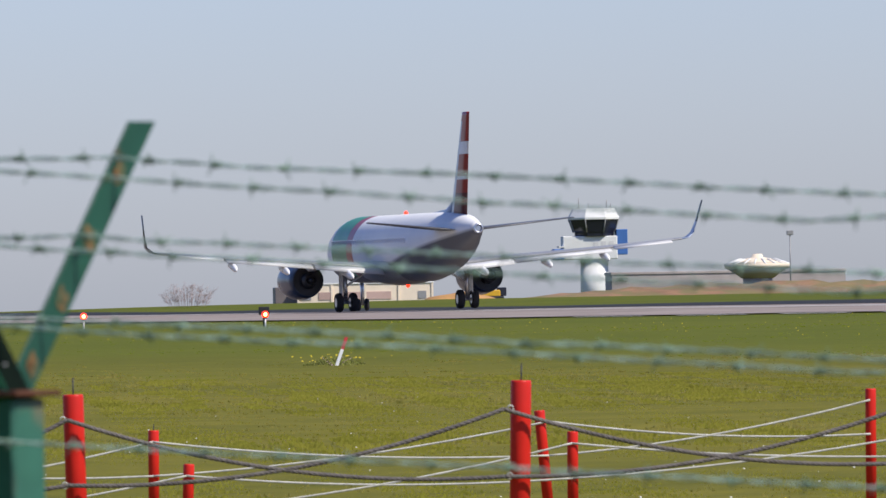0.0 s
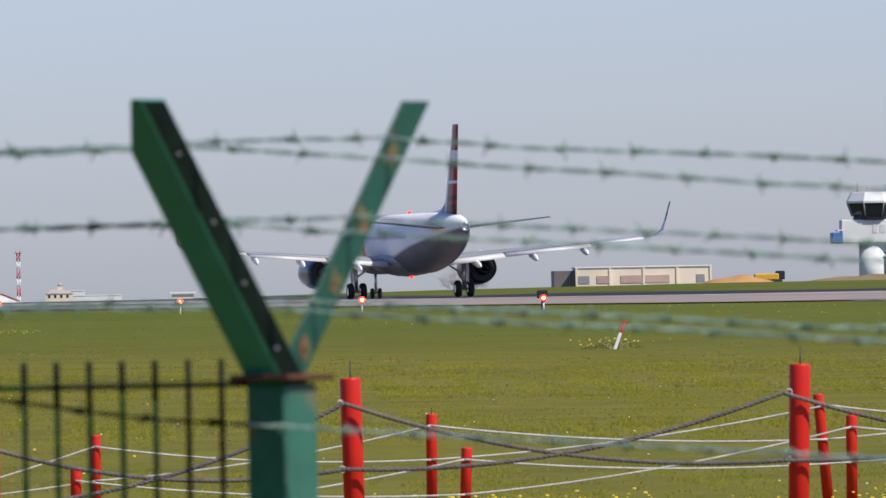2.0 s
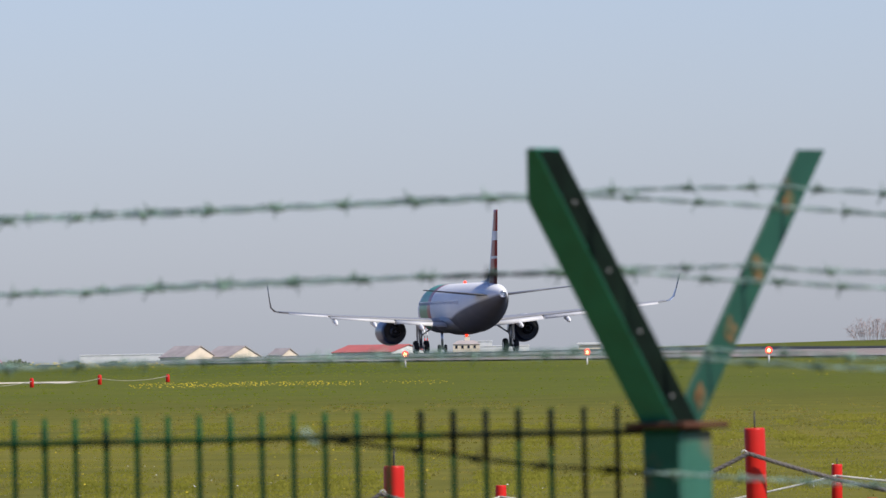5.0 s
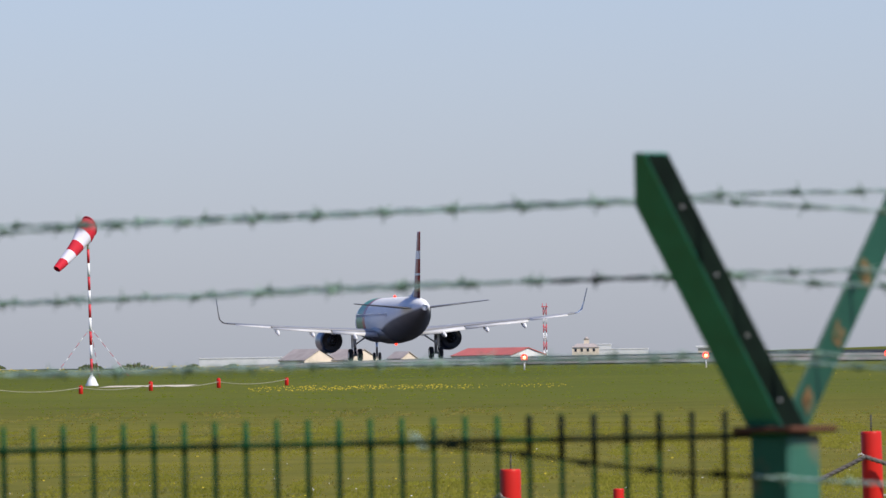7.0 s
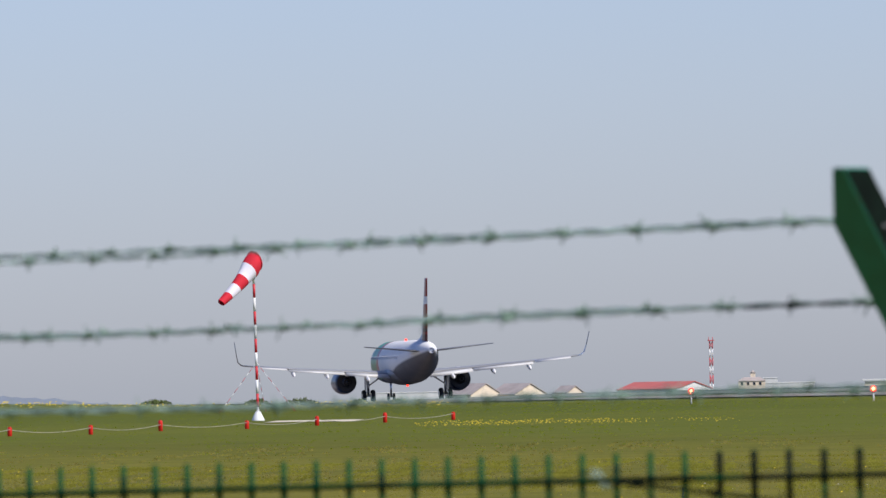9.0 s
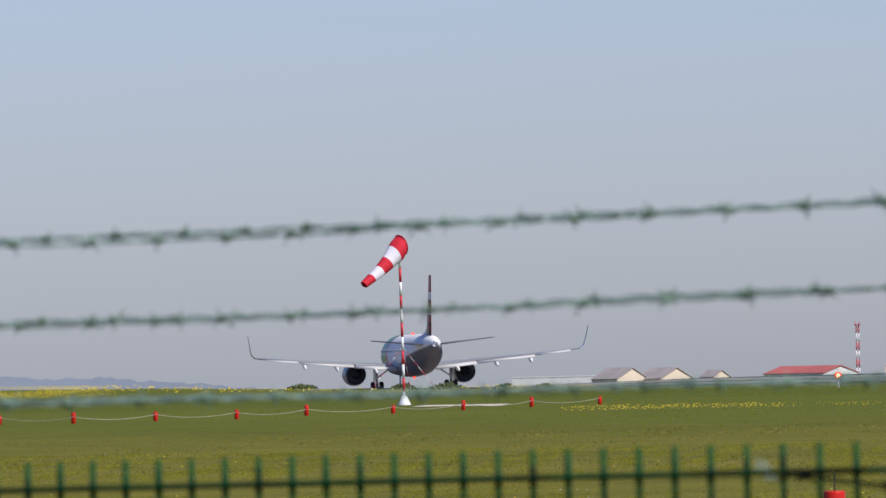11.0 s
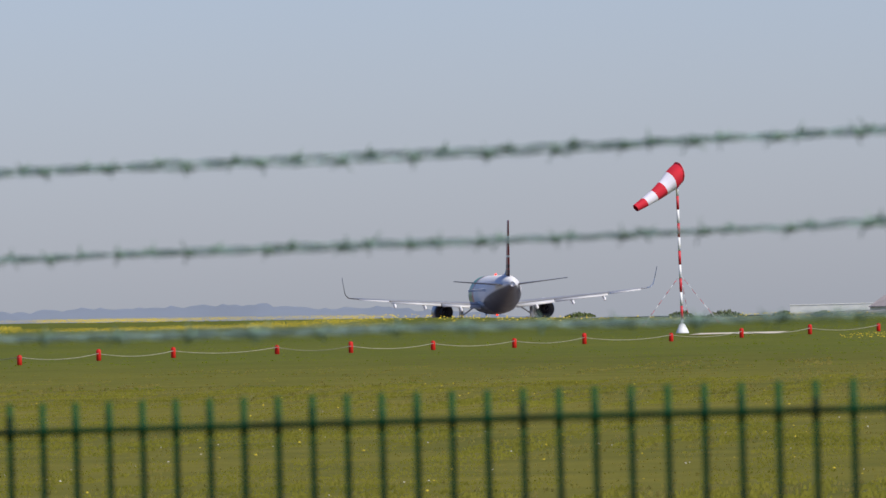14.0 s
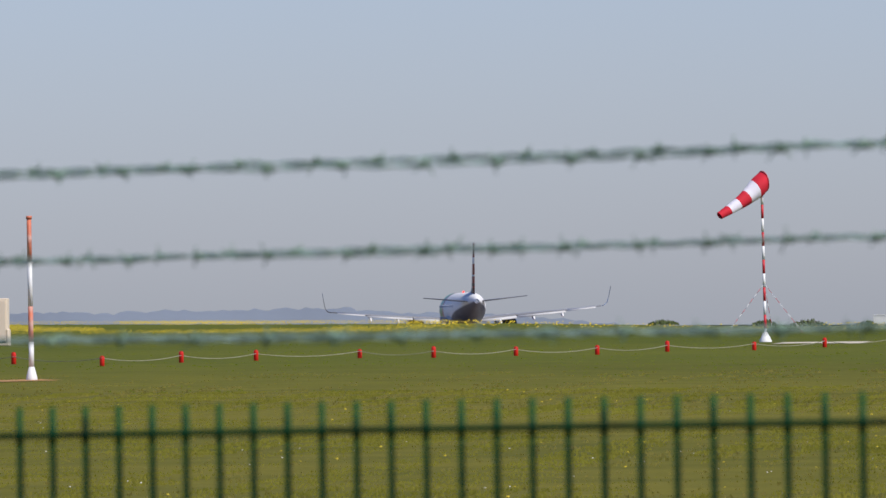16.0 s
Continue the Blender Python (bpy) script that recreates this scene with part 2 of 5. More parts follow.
BUSH = material("dark_bush_leaves", (0.09, 0.115, 0.03), 0.8, spread=0.3, size=1)
# the pale blue of distance haze is put into the hill colour
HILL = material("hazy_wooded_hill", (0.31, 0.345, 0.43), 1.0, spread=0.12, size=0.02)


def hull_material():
    """White aircraft paint with underside shade mixed in as grey; the line between them climbs towards the tail."""
    m = material("white_hull_paint_with_belly_shade", (0.80, 0.78, 0.75), 0.6, spread=0.03, size=0.8)
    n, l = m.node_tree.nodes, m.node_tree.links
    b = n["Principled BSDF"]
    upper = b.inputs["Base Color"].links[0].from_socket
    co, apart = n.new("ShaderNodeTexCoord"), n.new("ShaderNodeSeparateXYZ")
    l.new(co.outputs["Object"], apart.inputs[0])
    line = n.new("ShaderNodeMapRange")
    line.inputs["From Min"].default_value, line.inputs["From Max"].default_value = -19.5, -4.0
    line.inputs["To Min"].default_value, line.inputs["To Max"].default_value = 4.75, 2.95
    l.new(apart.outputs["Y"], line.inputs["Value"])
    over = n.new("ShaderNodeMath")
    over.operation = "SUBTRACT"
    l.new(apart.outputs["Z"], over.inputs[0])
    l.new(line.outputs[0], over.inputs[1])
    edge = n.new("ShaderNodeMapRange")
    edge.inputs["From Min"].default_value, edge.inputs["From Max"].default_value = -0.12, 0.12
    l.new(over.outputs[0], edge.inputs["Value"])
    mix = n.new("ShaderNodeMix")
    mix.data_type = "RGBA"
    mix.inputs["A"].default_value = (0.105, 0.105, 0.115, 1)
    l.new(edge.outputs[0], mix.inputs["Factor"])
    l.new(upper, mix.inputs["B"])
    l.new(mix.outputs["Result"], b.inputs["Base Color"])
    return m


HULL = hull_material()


# ---------------------------------------------------------------- mesh helpers
def part(name, bm, mat, parent=None, label="", smooth=False):
    me = bpy.data.meshes.new(name)
    for m in (mat if isinstance(mat, (list, tuple)) else [mat]):
        me.materials.append(m)
    bm.normal_update()
    bm.to_mesh(me)
    bm.free()
    if smooth:
        for p in me.polygons:
            p.use_smooth = True
    ob = new(name, me)
    ob.parent = parent
    if label:
        ob["label"] = label
    return ob


def thing(name, x, y, z, label, category, group="", kind="", rz=0.0):
    ob = new(name)
    ob.matrix_world = pose(x, y, z, 0, 0, rz)
    return tagged(ob, label, category, group, kind)


def add_box(bm, cx, cy, cz, sx, sy, sz, m=None, bevel=0.0, index=0):
    r = bmesh.ops.create_cube(bm, size=1.0)
    mat = (m or Matrix()) @ Matrix.Translation((cx, cy, cz)) @ Matrix.Diagonal((sx, sy, sz, 1))
    bmesh.ops.transform(bm, matrix=mat, verts=r["verts"])
    faces = list({f for v in r["verts"] for f in v.link_faces})
    for f in faces:
        f.material_index = index
    if bevel:
        es = list({e for v in r["verts"] for e in v.link_edges})
        bmesh.ops.bevel(bm, geom=es, offset=bevel, segments=1, affect="EDGES")
    return bm


def add_tube(bm, a, b, r1, r2=None, sides=10, caps=True, index=0):
    a, b = Vector(a), Vector(b)
    r2 = r1 if r2 is None else r2
    d = (b - a)
    q = d.to_track_quat("Z", "Y").to_matrix()
    rings = []
    for p, r in ((a, r1), (b, r2)):
        rings.append([bm.verts.new(p + q @ Vector((r * math.cos(k * math.tau / sides), r * math.sin(k * math.tau / sides), 0))) for k in range(sides)])
    for k in range(sides):
        f = bm.faces.new((rings[0][k], rings[0][(k + 1) % sides], rings[1][(k + 1) % sides], rings[1][k]))
        f.material_index = index
        f.smooth = True
    if caps:
        bm.faces.new(rings[0][::-1]).material_index = index
        bm.faces.new(rings[1]).material_index = index
    return bm


def loft(bm, rings, closed=True, caps=True, index=None):
    """Joins rings of points; index(i, k) gives a face's material."""
    vs = [[bm.verts.new(p) for p in ring] for ring in rings]
    n = len(vs[0])
    for i in range(len(vs) - 1):
        for k in range(n if closed else n - 1):
            f = bm.faces.new((vs[i][k], vs[i][(k + 1) % n], vs[i + 1][(k + 1) % n], vs[i + 1][k]))
            f.smooth = True
            if index:
                f.material_index = index(i, k)
    if caps:
        bm.faces.new(vs[0][::-1])
        bm.faces.new(vs[-1])
    bmesh.ops.recalc_face_normals(bm, faces=bm.faces)
    return bm


def path_tube(bm, points, r, sides=6, twist=None):
    """A round bar along a line of points."""
    pts = [Vector(p) for p in points]
    rings = []
    for i, p in enumerate(pts):
        d = pts[min(i + 1, len(pts) - 1)] - pts[max(i - 1, 0)]
        side = d.cross(Vector((0, 0, 1))).normalized()
        up = side.cross(d).normalized()
        rings.append([p + (side * math.cos(k * math.tau / sides) + up * math.sin(k * math.tau / sides)) * r for k in range(sides)])
    return loft(bm, rings)


# ---------------------------------------------------------------- terrain
TURNS = (-12.0, -8.0, -4.8, -3.2, -1.6, 0.0, 1.6, 3.2, 5.75, 9.0)
RINGS = (430.0, 600.0, 700.0, 790.0, 900.0, 1000.0, 1300.0, 2200.0, 6000.0)
HEIGHTS = (
    (1.75, 1.70, 1.49, 1.40, 1.38, 1.30, 1.22, 1.13, 1.09, 1.05),
    (1.10, 1.10, 1.15, 1.25, 1.40, 1.42, 1.40, 1.40, 1.58, 1.65),
    (0.70, 0.70, 0.85, 1.12, 1.42, 1.50, 1.45, 1.50, 1.90, 2.00),
    (0.30, 0.30, 0.55, 1.00, 1.45, 1.58, 1.52, 1.95, 2.20, 2.25),
    (0.00, 0.00, 0.45, 1.00, 1.55, 1.70, 2.18, 2.42, 2.45, 2.45),
    (-0.3, -0.3, 0.45, 1.02, 1.60, 1.80, 2.25, 2.45, 2.50, 2.50),
    (-1.6, -1.6, -0.40, 0.42, 1.05, 1.50, 1.90, 2.10, 2.40, 2.50),
    (-6.0, -6.0, -5.0, -4.0, -2.0, -1.0, 0.0, 1.0, 1.5, 1.5),
    (-20.0, -20.0, -18.0, -16.0, -12.0, -10.0, -8.0, -6.0, -5.0, -5.0),
)


def ground_z(x, y):
    """Height of the airfield: level by the fence, rising gently to the runway, falling away past it."""
    d = math.hypot(x, y)
    t = math.degrees(math.atan2(x, y))
    t = min(max(t, TURNS[0]), TURNS[-1]) if y > 0 else 0.0
    cols = [float(np.interp(t, TURNS, h)) for h in HEIGHTS]
    near = float(np.interp(t, TURNS, HEIGHTS[0]))
    # a low grassy rise before the far end of the runway
    rise = float(np.interp(t, (-8.0, -4.8, -3.6, -2.2), (0.30, 0.27, 0.10, 0.0))) if y > 0 else 0.0
    rise *= float(np.interp(d, (360.0, 385.0, 415.0, 440.0, 520.0), (0.0, 0.35, 0.9, 1.0, 0.0)))
    if d <= 430.0:
        return near * max(0.0, (d - 100.0) / 330.0) ** 1.3 + rise
    return float(np.interp(d, RINGS, cols)) + rise


def ground_mesh():
    turns = [-180 + 6 * k for k in range(28)] + [-12 + 0.25 * k for k in range(97)] + [18 + 6 * k for k in range(28)]
    turns = [t for t in turns if t < 180]
    rings, d = [], 3.0
    while d < 6000:
        rings.append(d)
        d += max(1.5, d * 0.03)
    bm = bmesh.new()
    hub = bm.verts.new((0, 0, 0))
    last = None
    for d in rings:
        row = []
        for t in turns:
            x, y = d * math.sin(radians(t)), d * math.cos(radians(t))
            z = ground_z(x, y)
            if 90 < d < 1000:
                z += 0.03 * noise.noise((x * 0.05, y * 0.05, 0)) + 0.02 * noise.noise((x * 0.3, y * 0.1, 3))
            row.append(bm.verts.new((x, y, z)))
        n = len(row)
        for k in range(n):
            if last:
                f = bm.faces.new((last[k], last[(k + 1) % n], row[(k + 1) % n], row[k]))
            else:
                f = bm.faces.new((hub, row[(k + 1) % n], row[k]))
            f.smooth = True
        last = row
    bmesh.ops.recalc_face_normals(bm, faces=bm.faces)
    ob = part("ground", bm, GRASS)
    return tagged(ob, "sunlit green airfield meadow with yellow flowers", "ground", kind="structure")


ground_mesh()


def patch(name, label, cells, lift, mat, kind="structure", category="road"):
    """A thin paved sheet over the ground; cells are quads of (x, y)."""
    bm = bmesh.new()
    seen = {}
    for quad in cells:
        vs = []
        for x, y in quad:
            key = (round(x, 2), round(y, 2))
            if key not in seen:
                seen[key] = bm.verts.new((x, y, ground_z(x, y) + lift))
            vs.append(seen[key])
        try:
            bm.faces.new(vs).smooth = True
        except ValueError:
            pass
    bmesh.ops.recalc_face_normals(bm, faces=bm.faces)
    return tagged(part(name, bm, mat), label, category, kind=kind)


def edge_x(y):
    """The far edge of the runway."""
    return 202.0 - 0.222 * y


def strip(lo, hi, y0, y1, step):
    """Quads between two offsets from the runway's far edge."""
    out = []
    y = y0
    while y < y1:
        y2 = min(y + step, y1)
        n = max(1, int((hi - lo) / 4))
        for k in range(n):
            a, b = lo + (hi - lo) * k / n, lo + (hi - lo) * (k + 1) / n
            out.append(((edge_x(y) + a, y), (edge_x(y) + b, y), (edge_x(y2) + b, y2), (edge_x(y2) + a, y2)))
        y = y2
    return out


# the runway's end apron and the runway itself
patch("runway", "worn grey asphalt runway crossing behind the meadow", strip(-62, 0, 445, 1500, 12), 0.06, TARMAC)
patch("runway_apron", "grey asphalt apron at the runway end", strip(-130, -62, 445, 560, 12), 0.06, TARMAC)
patch("runway_edge", "black strip along the edge of the runway", strip(-24, 0, 445, 1300, 12), 0.075, BLACK_STRIP)
patch("runway_line", "white painted runway side line", strip(-35, -32.5, 445, 1300, 12), 0.075, LINE_PAINT)
patch("runway_dash", "white painted dashes at the runway end", [((x, 437.0), (x + 3.0, 437.0), (x + 3.0, 440.0), (x, 440.0)) for x in (30.5, 35.0, 39.5, 44.0)], 0.05, LINE_PAINT)
patch("sand_strip", "bare sandy strip in the grass by the windsock", [((x, 338.5 + 1.2 * math.sin(2 * x)), (x + 0.5, 338.5 + 1.2 * math.sin(2 * x + 1.0)), (x + 0.5, 345.5), (x, 345.5)) for x in [-19.2 + 0.5 * k for k in range(6)]], 0.012, DIRT_PALE, category="ground")


patch("bare_soil", "bare reddish soil round the foot of a striped pole", [((x, 232.6 + 1.3 * math.sin(x * 3.1)), (x + 0.2, 232.6 + 1.3 * math.sin((x + 0.2) * 3.1)), (x + 0.2, 236.6 + 1.1 * math.cos((x + 0.2) * 4.3)), (x, 236.6 + 1.1 * math.cos(x * 4.3))) for x in [-31.6 + 0.2 * k for k in range(9)]], 0.02, DIRT_ORANGE, category="ground")


# ---------------------------------------------------------------- perimeter fence
ALONG = Vector((-0.766, 0.643, 0.0))      # along the fence, away from the camera
POST = Vector((0.147, 11.70, 0.0))
FENCE_TURN = math.degrees(math.atan2(ALONG.y, ALONG.x))
LINE_TURN = 144.39                        # the run of the panel and the wires
LINE = Vector((math.cos(radians(LINE_TURN)), math.sin(radians(LINE_TURN)), 0.0))


def fence_post(at):
    post = thing("fence_post", at.x, at.y, 0, "green steel fence post with rusty cap and forked arms", "fence post", "fence posts", rz=FENCE_TURN)
    # local x runs along the fence, local y towards the camera side
    bm = add_box(bmesh.new(), 0, 0, 0.80, 0.06, 0.06, 1.61, bevel=0.004)
    bm.normal_update()
    # one face gets lighter enamel: sunlight in the colour, besides fading and rust
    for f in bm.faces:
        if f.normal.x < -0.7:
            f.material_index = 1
    part("shaft", bm, [GREEN, GREEN_LIT_FADED], post)
    bm = add_box(bmesh.new(), 0, 0, 1.611, 0.088, 0.088, 0.007, bevel=0.002)
    part("cap_plate", bm, RUST, post, "rusty square cap plate")
    for side, name in ((1, "near_arm"), (-1, "far_arm")):
        # a box-section arm cut level at its top; the far one flattened to fit the view
        a, w = (0.054, 0.036) if side > 0 else (0.0035, 0.040)
        ox = 0.004 if side > 0 else -0.006
        lean = math.tan(radians(37.2))
        half = w / 2 / math.cos(radians(37.2))
        rings = []
        for h in (1.600, 1.930):
            y = side * (0.008 + (h - 1.612) * lean)
            cut = 0.0
            rings.append([(ox - a / 2, y - half, h), (ox + a / 2, y - half, h), (ox + a / 2, y + half - cut * lean, h - cut), (ox - a / 2, y + half - cut * lean, h - cut)])
        bm = bmesh.new()
        # near-black on the near arm's inner side stands in for shade
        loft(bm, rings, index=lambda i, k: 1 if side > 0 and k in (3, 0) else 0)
        for f in bm.faces:
            f.smooth = False
        if side > 0:
            # the outer corner of its tip is cut upright, to fit its outline in the view
            back = Matrix.Rotation(-radians(FENCE_TURN), 3, "Z")
            bmesh.ops.bisect_plane(bm, geom=list(bm.verts) + list(bm.edges) + list(bm.faces), plane_co=back @ Vector((-0.168, 0, 0)), plane_no=back @ Vector((-1, 0, 0)), clear_outer=True)
            bmesh.ops.holes_fill(bm, edges=list(bm.edges))
            bm.normal_update()
            for f in bm.faces:
                if f.normal.z > 0.9:
                    f.material_index = 1
        bmesh.ops.bevel(bm, geom=list(bm.edges), offset=0.002 if side > 0 else 0.0006, segments=1, affect="EDGES")
        arm = part(name, bm, [GREEN_ARM_LIT if side > 0 else GREEN_FAR, GREEN_DARK], post)
        for k, h in enumerate((1.645, 1.72, 1.79, 1.868)):
            y = side * (0.008 + (h - 1.612) * lean)
            x = ox - a / 2
            bm = bmesh.new()
            if side > 0:
                add_tube(bm, (x + 0.001, y + 0.004, h), (x - 0.003, y + 0.004, h), 0.0024, 0.0016, sides=8)
            else:
                # a rust stain with a ragged rim round the wire hole
                n = 14
                ring = [bm.verts.new((x - 0.0012, y + (0.011 + 0.012 * noise.noise((i * 1.3, k * 3.1, 2))) * math.cos(i * math.tau / n), h + (0.015 + 0.016 * noise.noise((i * 1.3, k * 3.1, 8))) * math.sin(i * math.tau / n))) for i in range(n)]
                bm.faces.new(ring)
                add_tube(bm, (x, y, h), (x - 0.003, y, h), 0.004, sides=8)
            part("rivet" if side > 0 else "rust_stain", bm, GREY_PAINT if side > 0 else RUST_LIGHT, arm)
    return post


first_post = fence_post(POST)
for s in (2.8, -2.5):
    p = POST + LINE * s
    copy_thing(first_post, pose(p.x, p.y, 0, 0, 0, FENCE_TURN))


def mesh_panel():
    panel = thing("mesh_panel", POST.x, POST.y, 0, "green welded double wire mesh fence panel", "fence", rz=LINE_TURN)
    drop = lambda x: 0.0057 * x + 0.00117 * x * x
    bm = add_tube(bmesh.new(), (0, 0, 0), (0, 0, 1.588), 0.0036, sides=6)
    me = None
    for k in range(57):
        x = 0.0846 + 0.04713 * k
        if me is None:
            ob = part("upright_wire", bm, GREEN_RAIL, panel)
            me = ob.data
        else:
            ob = new("upright_wire", me)
            ob.parent = panel
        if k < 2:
            # uprights next to the post, with the post's shade put into their colour
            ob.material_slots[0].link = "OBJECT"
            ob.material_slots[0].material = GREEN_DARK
        ob.location = (x, 0, 0.046 - drop(x))
        if k >= 2:
            # dark sleeve where it meets the top wire, longer near the post as painted shade
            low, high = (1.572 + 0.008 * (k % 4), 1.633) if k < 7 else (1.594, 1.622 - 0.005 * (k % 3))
            part("dark_sleeve", add_tube(bmesh.new(), (x, 0, low - drop(x)), (x, 0, high - drop(x)), 0.0041, sides=6), GREEN_DARK if k < 7 else GREEN_TOP, panel)
    for k in range(8):
        for side in (-1, 1):
            z = 1.6042 - 0.2 * k
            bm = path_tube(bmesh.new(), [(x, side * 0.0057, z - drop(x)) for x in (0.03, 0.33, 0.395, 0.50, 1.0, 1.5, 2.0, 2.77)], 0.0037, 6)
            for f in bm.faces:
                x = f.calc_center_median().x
                # below 0.33 the post's shade is painted in; 0.395 to 0.50 is black wrap
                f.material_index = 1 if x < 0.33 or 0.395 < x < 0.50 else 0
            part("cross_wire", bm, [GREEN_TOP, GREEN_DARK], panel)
    for k in range(3):
        bm = add_box(bmesh.new(), 0.035, 0, 0.3 + 0.45 * k, 0.03, 0.03, 0.04, bevel=0.003)
        part("clamp", bm, GREEN, panel)
    return panel


mesh_panel()


def barbed_wire(points, seed, gap=0.098, thick=0.0012, metal=WIRE, knots=None, dark=None):
    """Two twisted strands with four-point barbs, along points (distance along the fence, across, height)."""
    rng = random.Random(seed)
    wire = thing("barbed_wire", POST.x, POST.y, 0, "green coated twisted barbed wire strung between the post arms", "barbed wire", "barbed wires", rz=LINE_TURN)
    xs = [p[0] for p in points]
    x, last = xs[0], xs[-1]
    line = []
    while x <= last + 1e-6:
        y = float(np.interp(x, xs, [p[1] for p in points]))
        z = float(np.interp(x, xs, [p[2] for p in points]))
        z += 0.0035 * noise.noise((x * 2.2, seed, 0)) + 0.0018 * noise.noise((x * 11, seed, 5))
        y += 0.004 * noise.noise((x * 3.0, seed, 9))
        line.append((x, y, z))
        x += 0.012
    for half in (0, math.pi):
        pts = [(x, y + 0.0017 * math.cos(x * 62 + half), z + 0.0017 * math.sin(x * 62 + half)) for x, y, z in line]
        bm = path_tube(bmesh.new(), pts, thick, 5)
        if dark:
            for f in bm.faces:
                if dark[0] < f.calc_center_median().x < dark[1]:
                    f.material_index = 1
        part("strand", bm, [metal, GREEN_DARK], wire, smooth=False)
    x = xs[0] + rng.uniform(0.02, 0.08)
    while x < last - 0.02:
        i = min(range(len(line)), key=lambda k: abs(line[k][0] - x))
        _, y, z = line[i]
        bm = bmesh.new()
        a0 = rng.uniform(0, math.pi)
        # the coil round the strands and its four cut points
        coil = [(x + (k / 14 - 0.5) * 0.011, y + 0.0034 * math.cos(k * 1.35 + a0), z + 0.0034 * math.sin(k * 1.35 + a0)) for k in range(15)]
        path_tube(bm, coil, 0.0014, 4)
        for k in range(4):
            a = a0 + k * math.pi / 2 + rng.uniform(-0.35, 0.35)
            l = rng.uniform(0.008, 0.014)
            sx = (0.006 if k % 2 else -0.006) + rng.uniform(-0.002, 0.002)
            add_tube(bm, (x + sx * 0.6, y, z), (x + sx + rng.uniform(-0.004, 0.004), y + l * math.cos(a), z + l * math.sin(a)), 0.0012, 0.0007, 4)
        part("barb", bm, GREEN_DARK if dark and dark[0] < x < dark[1] else knots or metal, wire)
        x += gap * rng.uniform(0.88, 1.12)
    return wire


# distance along the fence, across it (to the camera's side) and height
NEAR, FAR = 0.20, -0.19
WIRES = (
    ((-2.5, NEAR, 1.835), (-1.2, NEAR, 1.789), (0.0, NEAR - 0.02, 1.876), (0.5, NEAR, 1.869), (1.0, NEAR, 1.8615), (1.5, NEAR, 1.857), (2.8, NEAR, 1.8555)),
    ((-2.5, FAR, 1.86), (-1.2, FAR, 1.812), (0.0, FAR, 1.888), (0.5, FAR, 1.884), (1.0, FAR, 1.8775), (1.5, FAR, 1.873), (2.8, FAR, 1.868)),
    ((-2.5, 0.11, 1.76), (-1.2, 0.11, 1.711), (0.0, 0.115, 1.788), (0.5, 0.11, 1.7835), (1.0, 0.11, 1.776), (1.5, 0.11, 1.771), (2.8, 0.11, 1.768)),
    ((-2.5, -0.11, 1.77), (-1.2, -0.11, 1.727), (0.0, -0.115, 1.795), (0.5, -0.11, 1.790), (1.0, -0.11, 1.783), (1.5, -0.11, 1.7775), (2.8, -0.11, 1.772)),
    ((-2.5, 0.06, 1.66), (-1.2, 0.06, 1.622), (0.0, 0.05, 1.692), (0.5, 0.06, 1.694), (1.0, 0.06, 1.6885), (2.8, 0.06, 1.6855)),
    ((-2.5, -0.06, 1.67), (-1.2, -0.06, 1.634), (0.0, -0.05, 1.698), (0.5, -0.06, 1.698), (1.0, -0.06, 1.6915), (2.8, -0.06, 1.687)),
    ((-2.5, 0.02, 1.52), (-1.2, 0.02, 1.494), (0.0, 0.036, 1.556), (0.2, 0.020, 1.568), (0.40, 0.014, 1.590), (0.525, 0.010, 1.600)),
)
for k, pts in enumerate(WIRES):
    last_wire = barbed_wire(pts, 11 + k, metal=WIRE, knots=WIRE_KNOT, dark={2: (0.08, 0.25), 6: (0.02, 0.53)}.get(k))
# the loose wire is tied to the top of the panel by a pale loop
bm = bmesh.new()
path_tube(bm, [(0.523 + 0.007 * math.cos(a) + 0.0006 * k, 0.013 * math.sin(a), 1.602 + 0.011 * math.sin(a + 0.5)) for k, a in enumerate([j * 0.5 for j in range(26)])], 0.0014, 5)
part("tie_loop", bm, WIRE, last_wire, "pale wire loop")


# ---------------------------------------------------------------- rope barrier of red posts
def rope_post(x, y, top, r, lean, rings, rod=0.08):
    g = ground_z(x, y)
    post = thing("rope_post", x, y, g, "bright red plastic barrier post standing in grass", "barrier post", "red barrier posts")
    post.matrix_world = pose(x, y, g) @ Matrix.Rotation(radians(lean), 4, "Y")
    h = top - g
    bm = bmesh.new()
    ring = [(0.0, 1.0), (h - 0.012, 1.0), (h - 0.003, 0.97), (h, 0.90)]
    loft(bm, [[(r * s * math.cos(k * math.tau / 20), r * s * math.sin(k * math.tau / 20), z) for k in range(20)] for z, s in ring])
    part("tube", bm, RED, post)
    if rod:
        part("rod", add_tube(bmesh.new(), (0, 0, h - 0.05), (0.002, 0, h + rod), 0.004, sides=6), DARK_METAL, post)
    for z in rings:
        bm = bmesh.new()
        path_tube(bm, [(-r - 0.004 + 0.014 * math.cos(a), -1.15 * r, z - g + 0.016 * math.sin(a)) for a in [k * math.tau / 10 for k in range(11)]], 0.004, 5)
        part("ring", bm, ROPE_PALE, post, "pale cord ring")
    return post


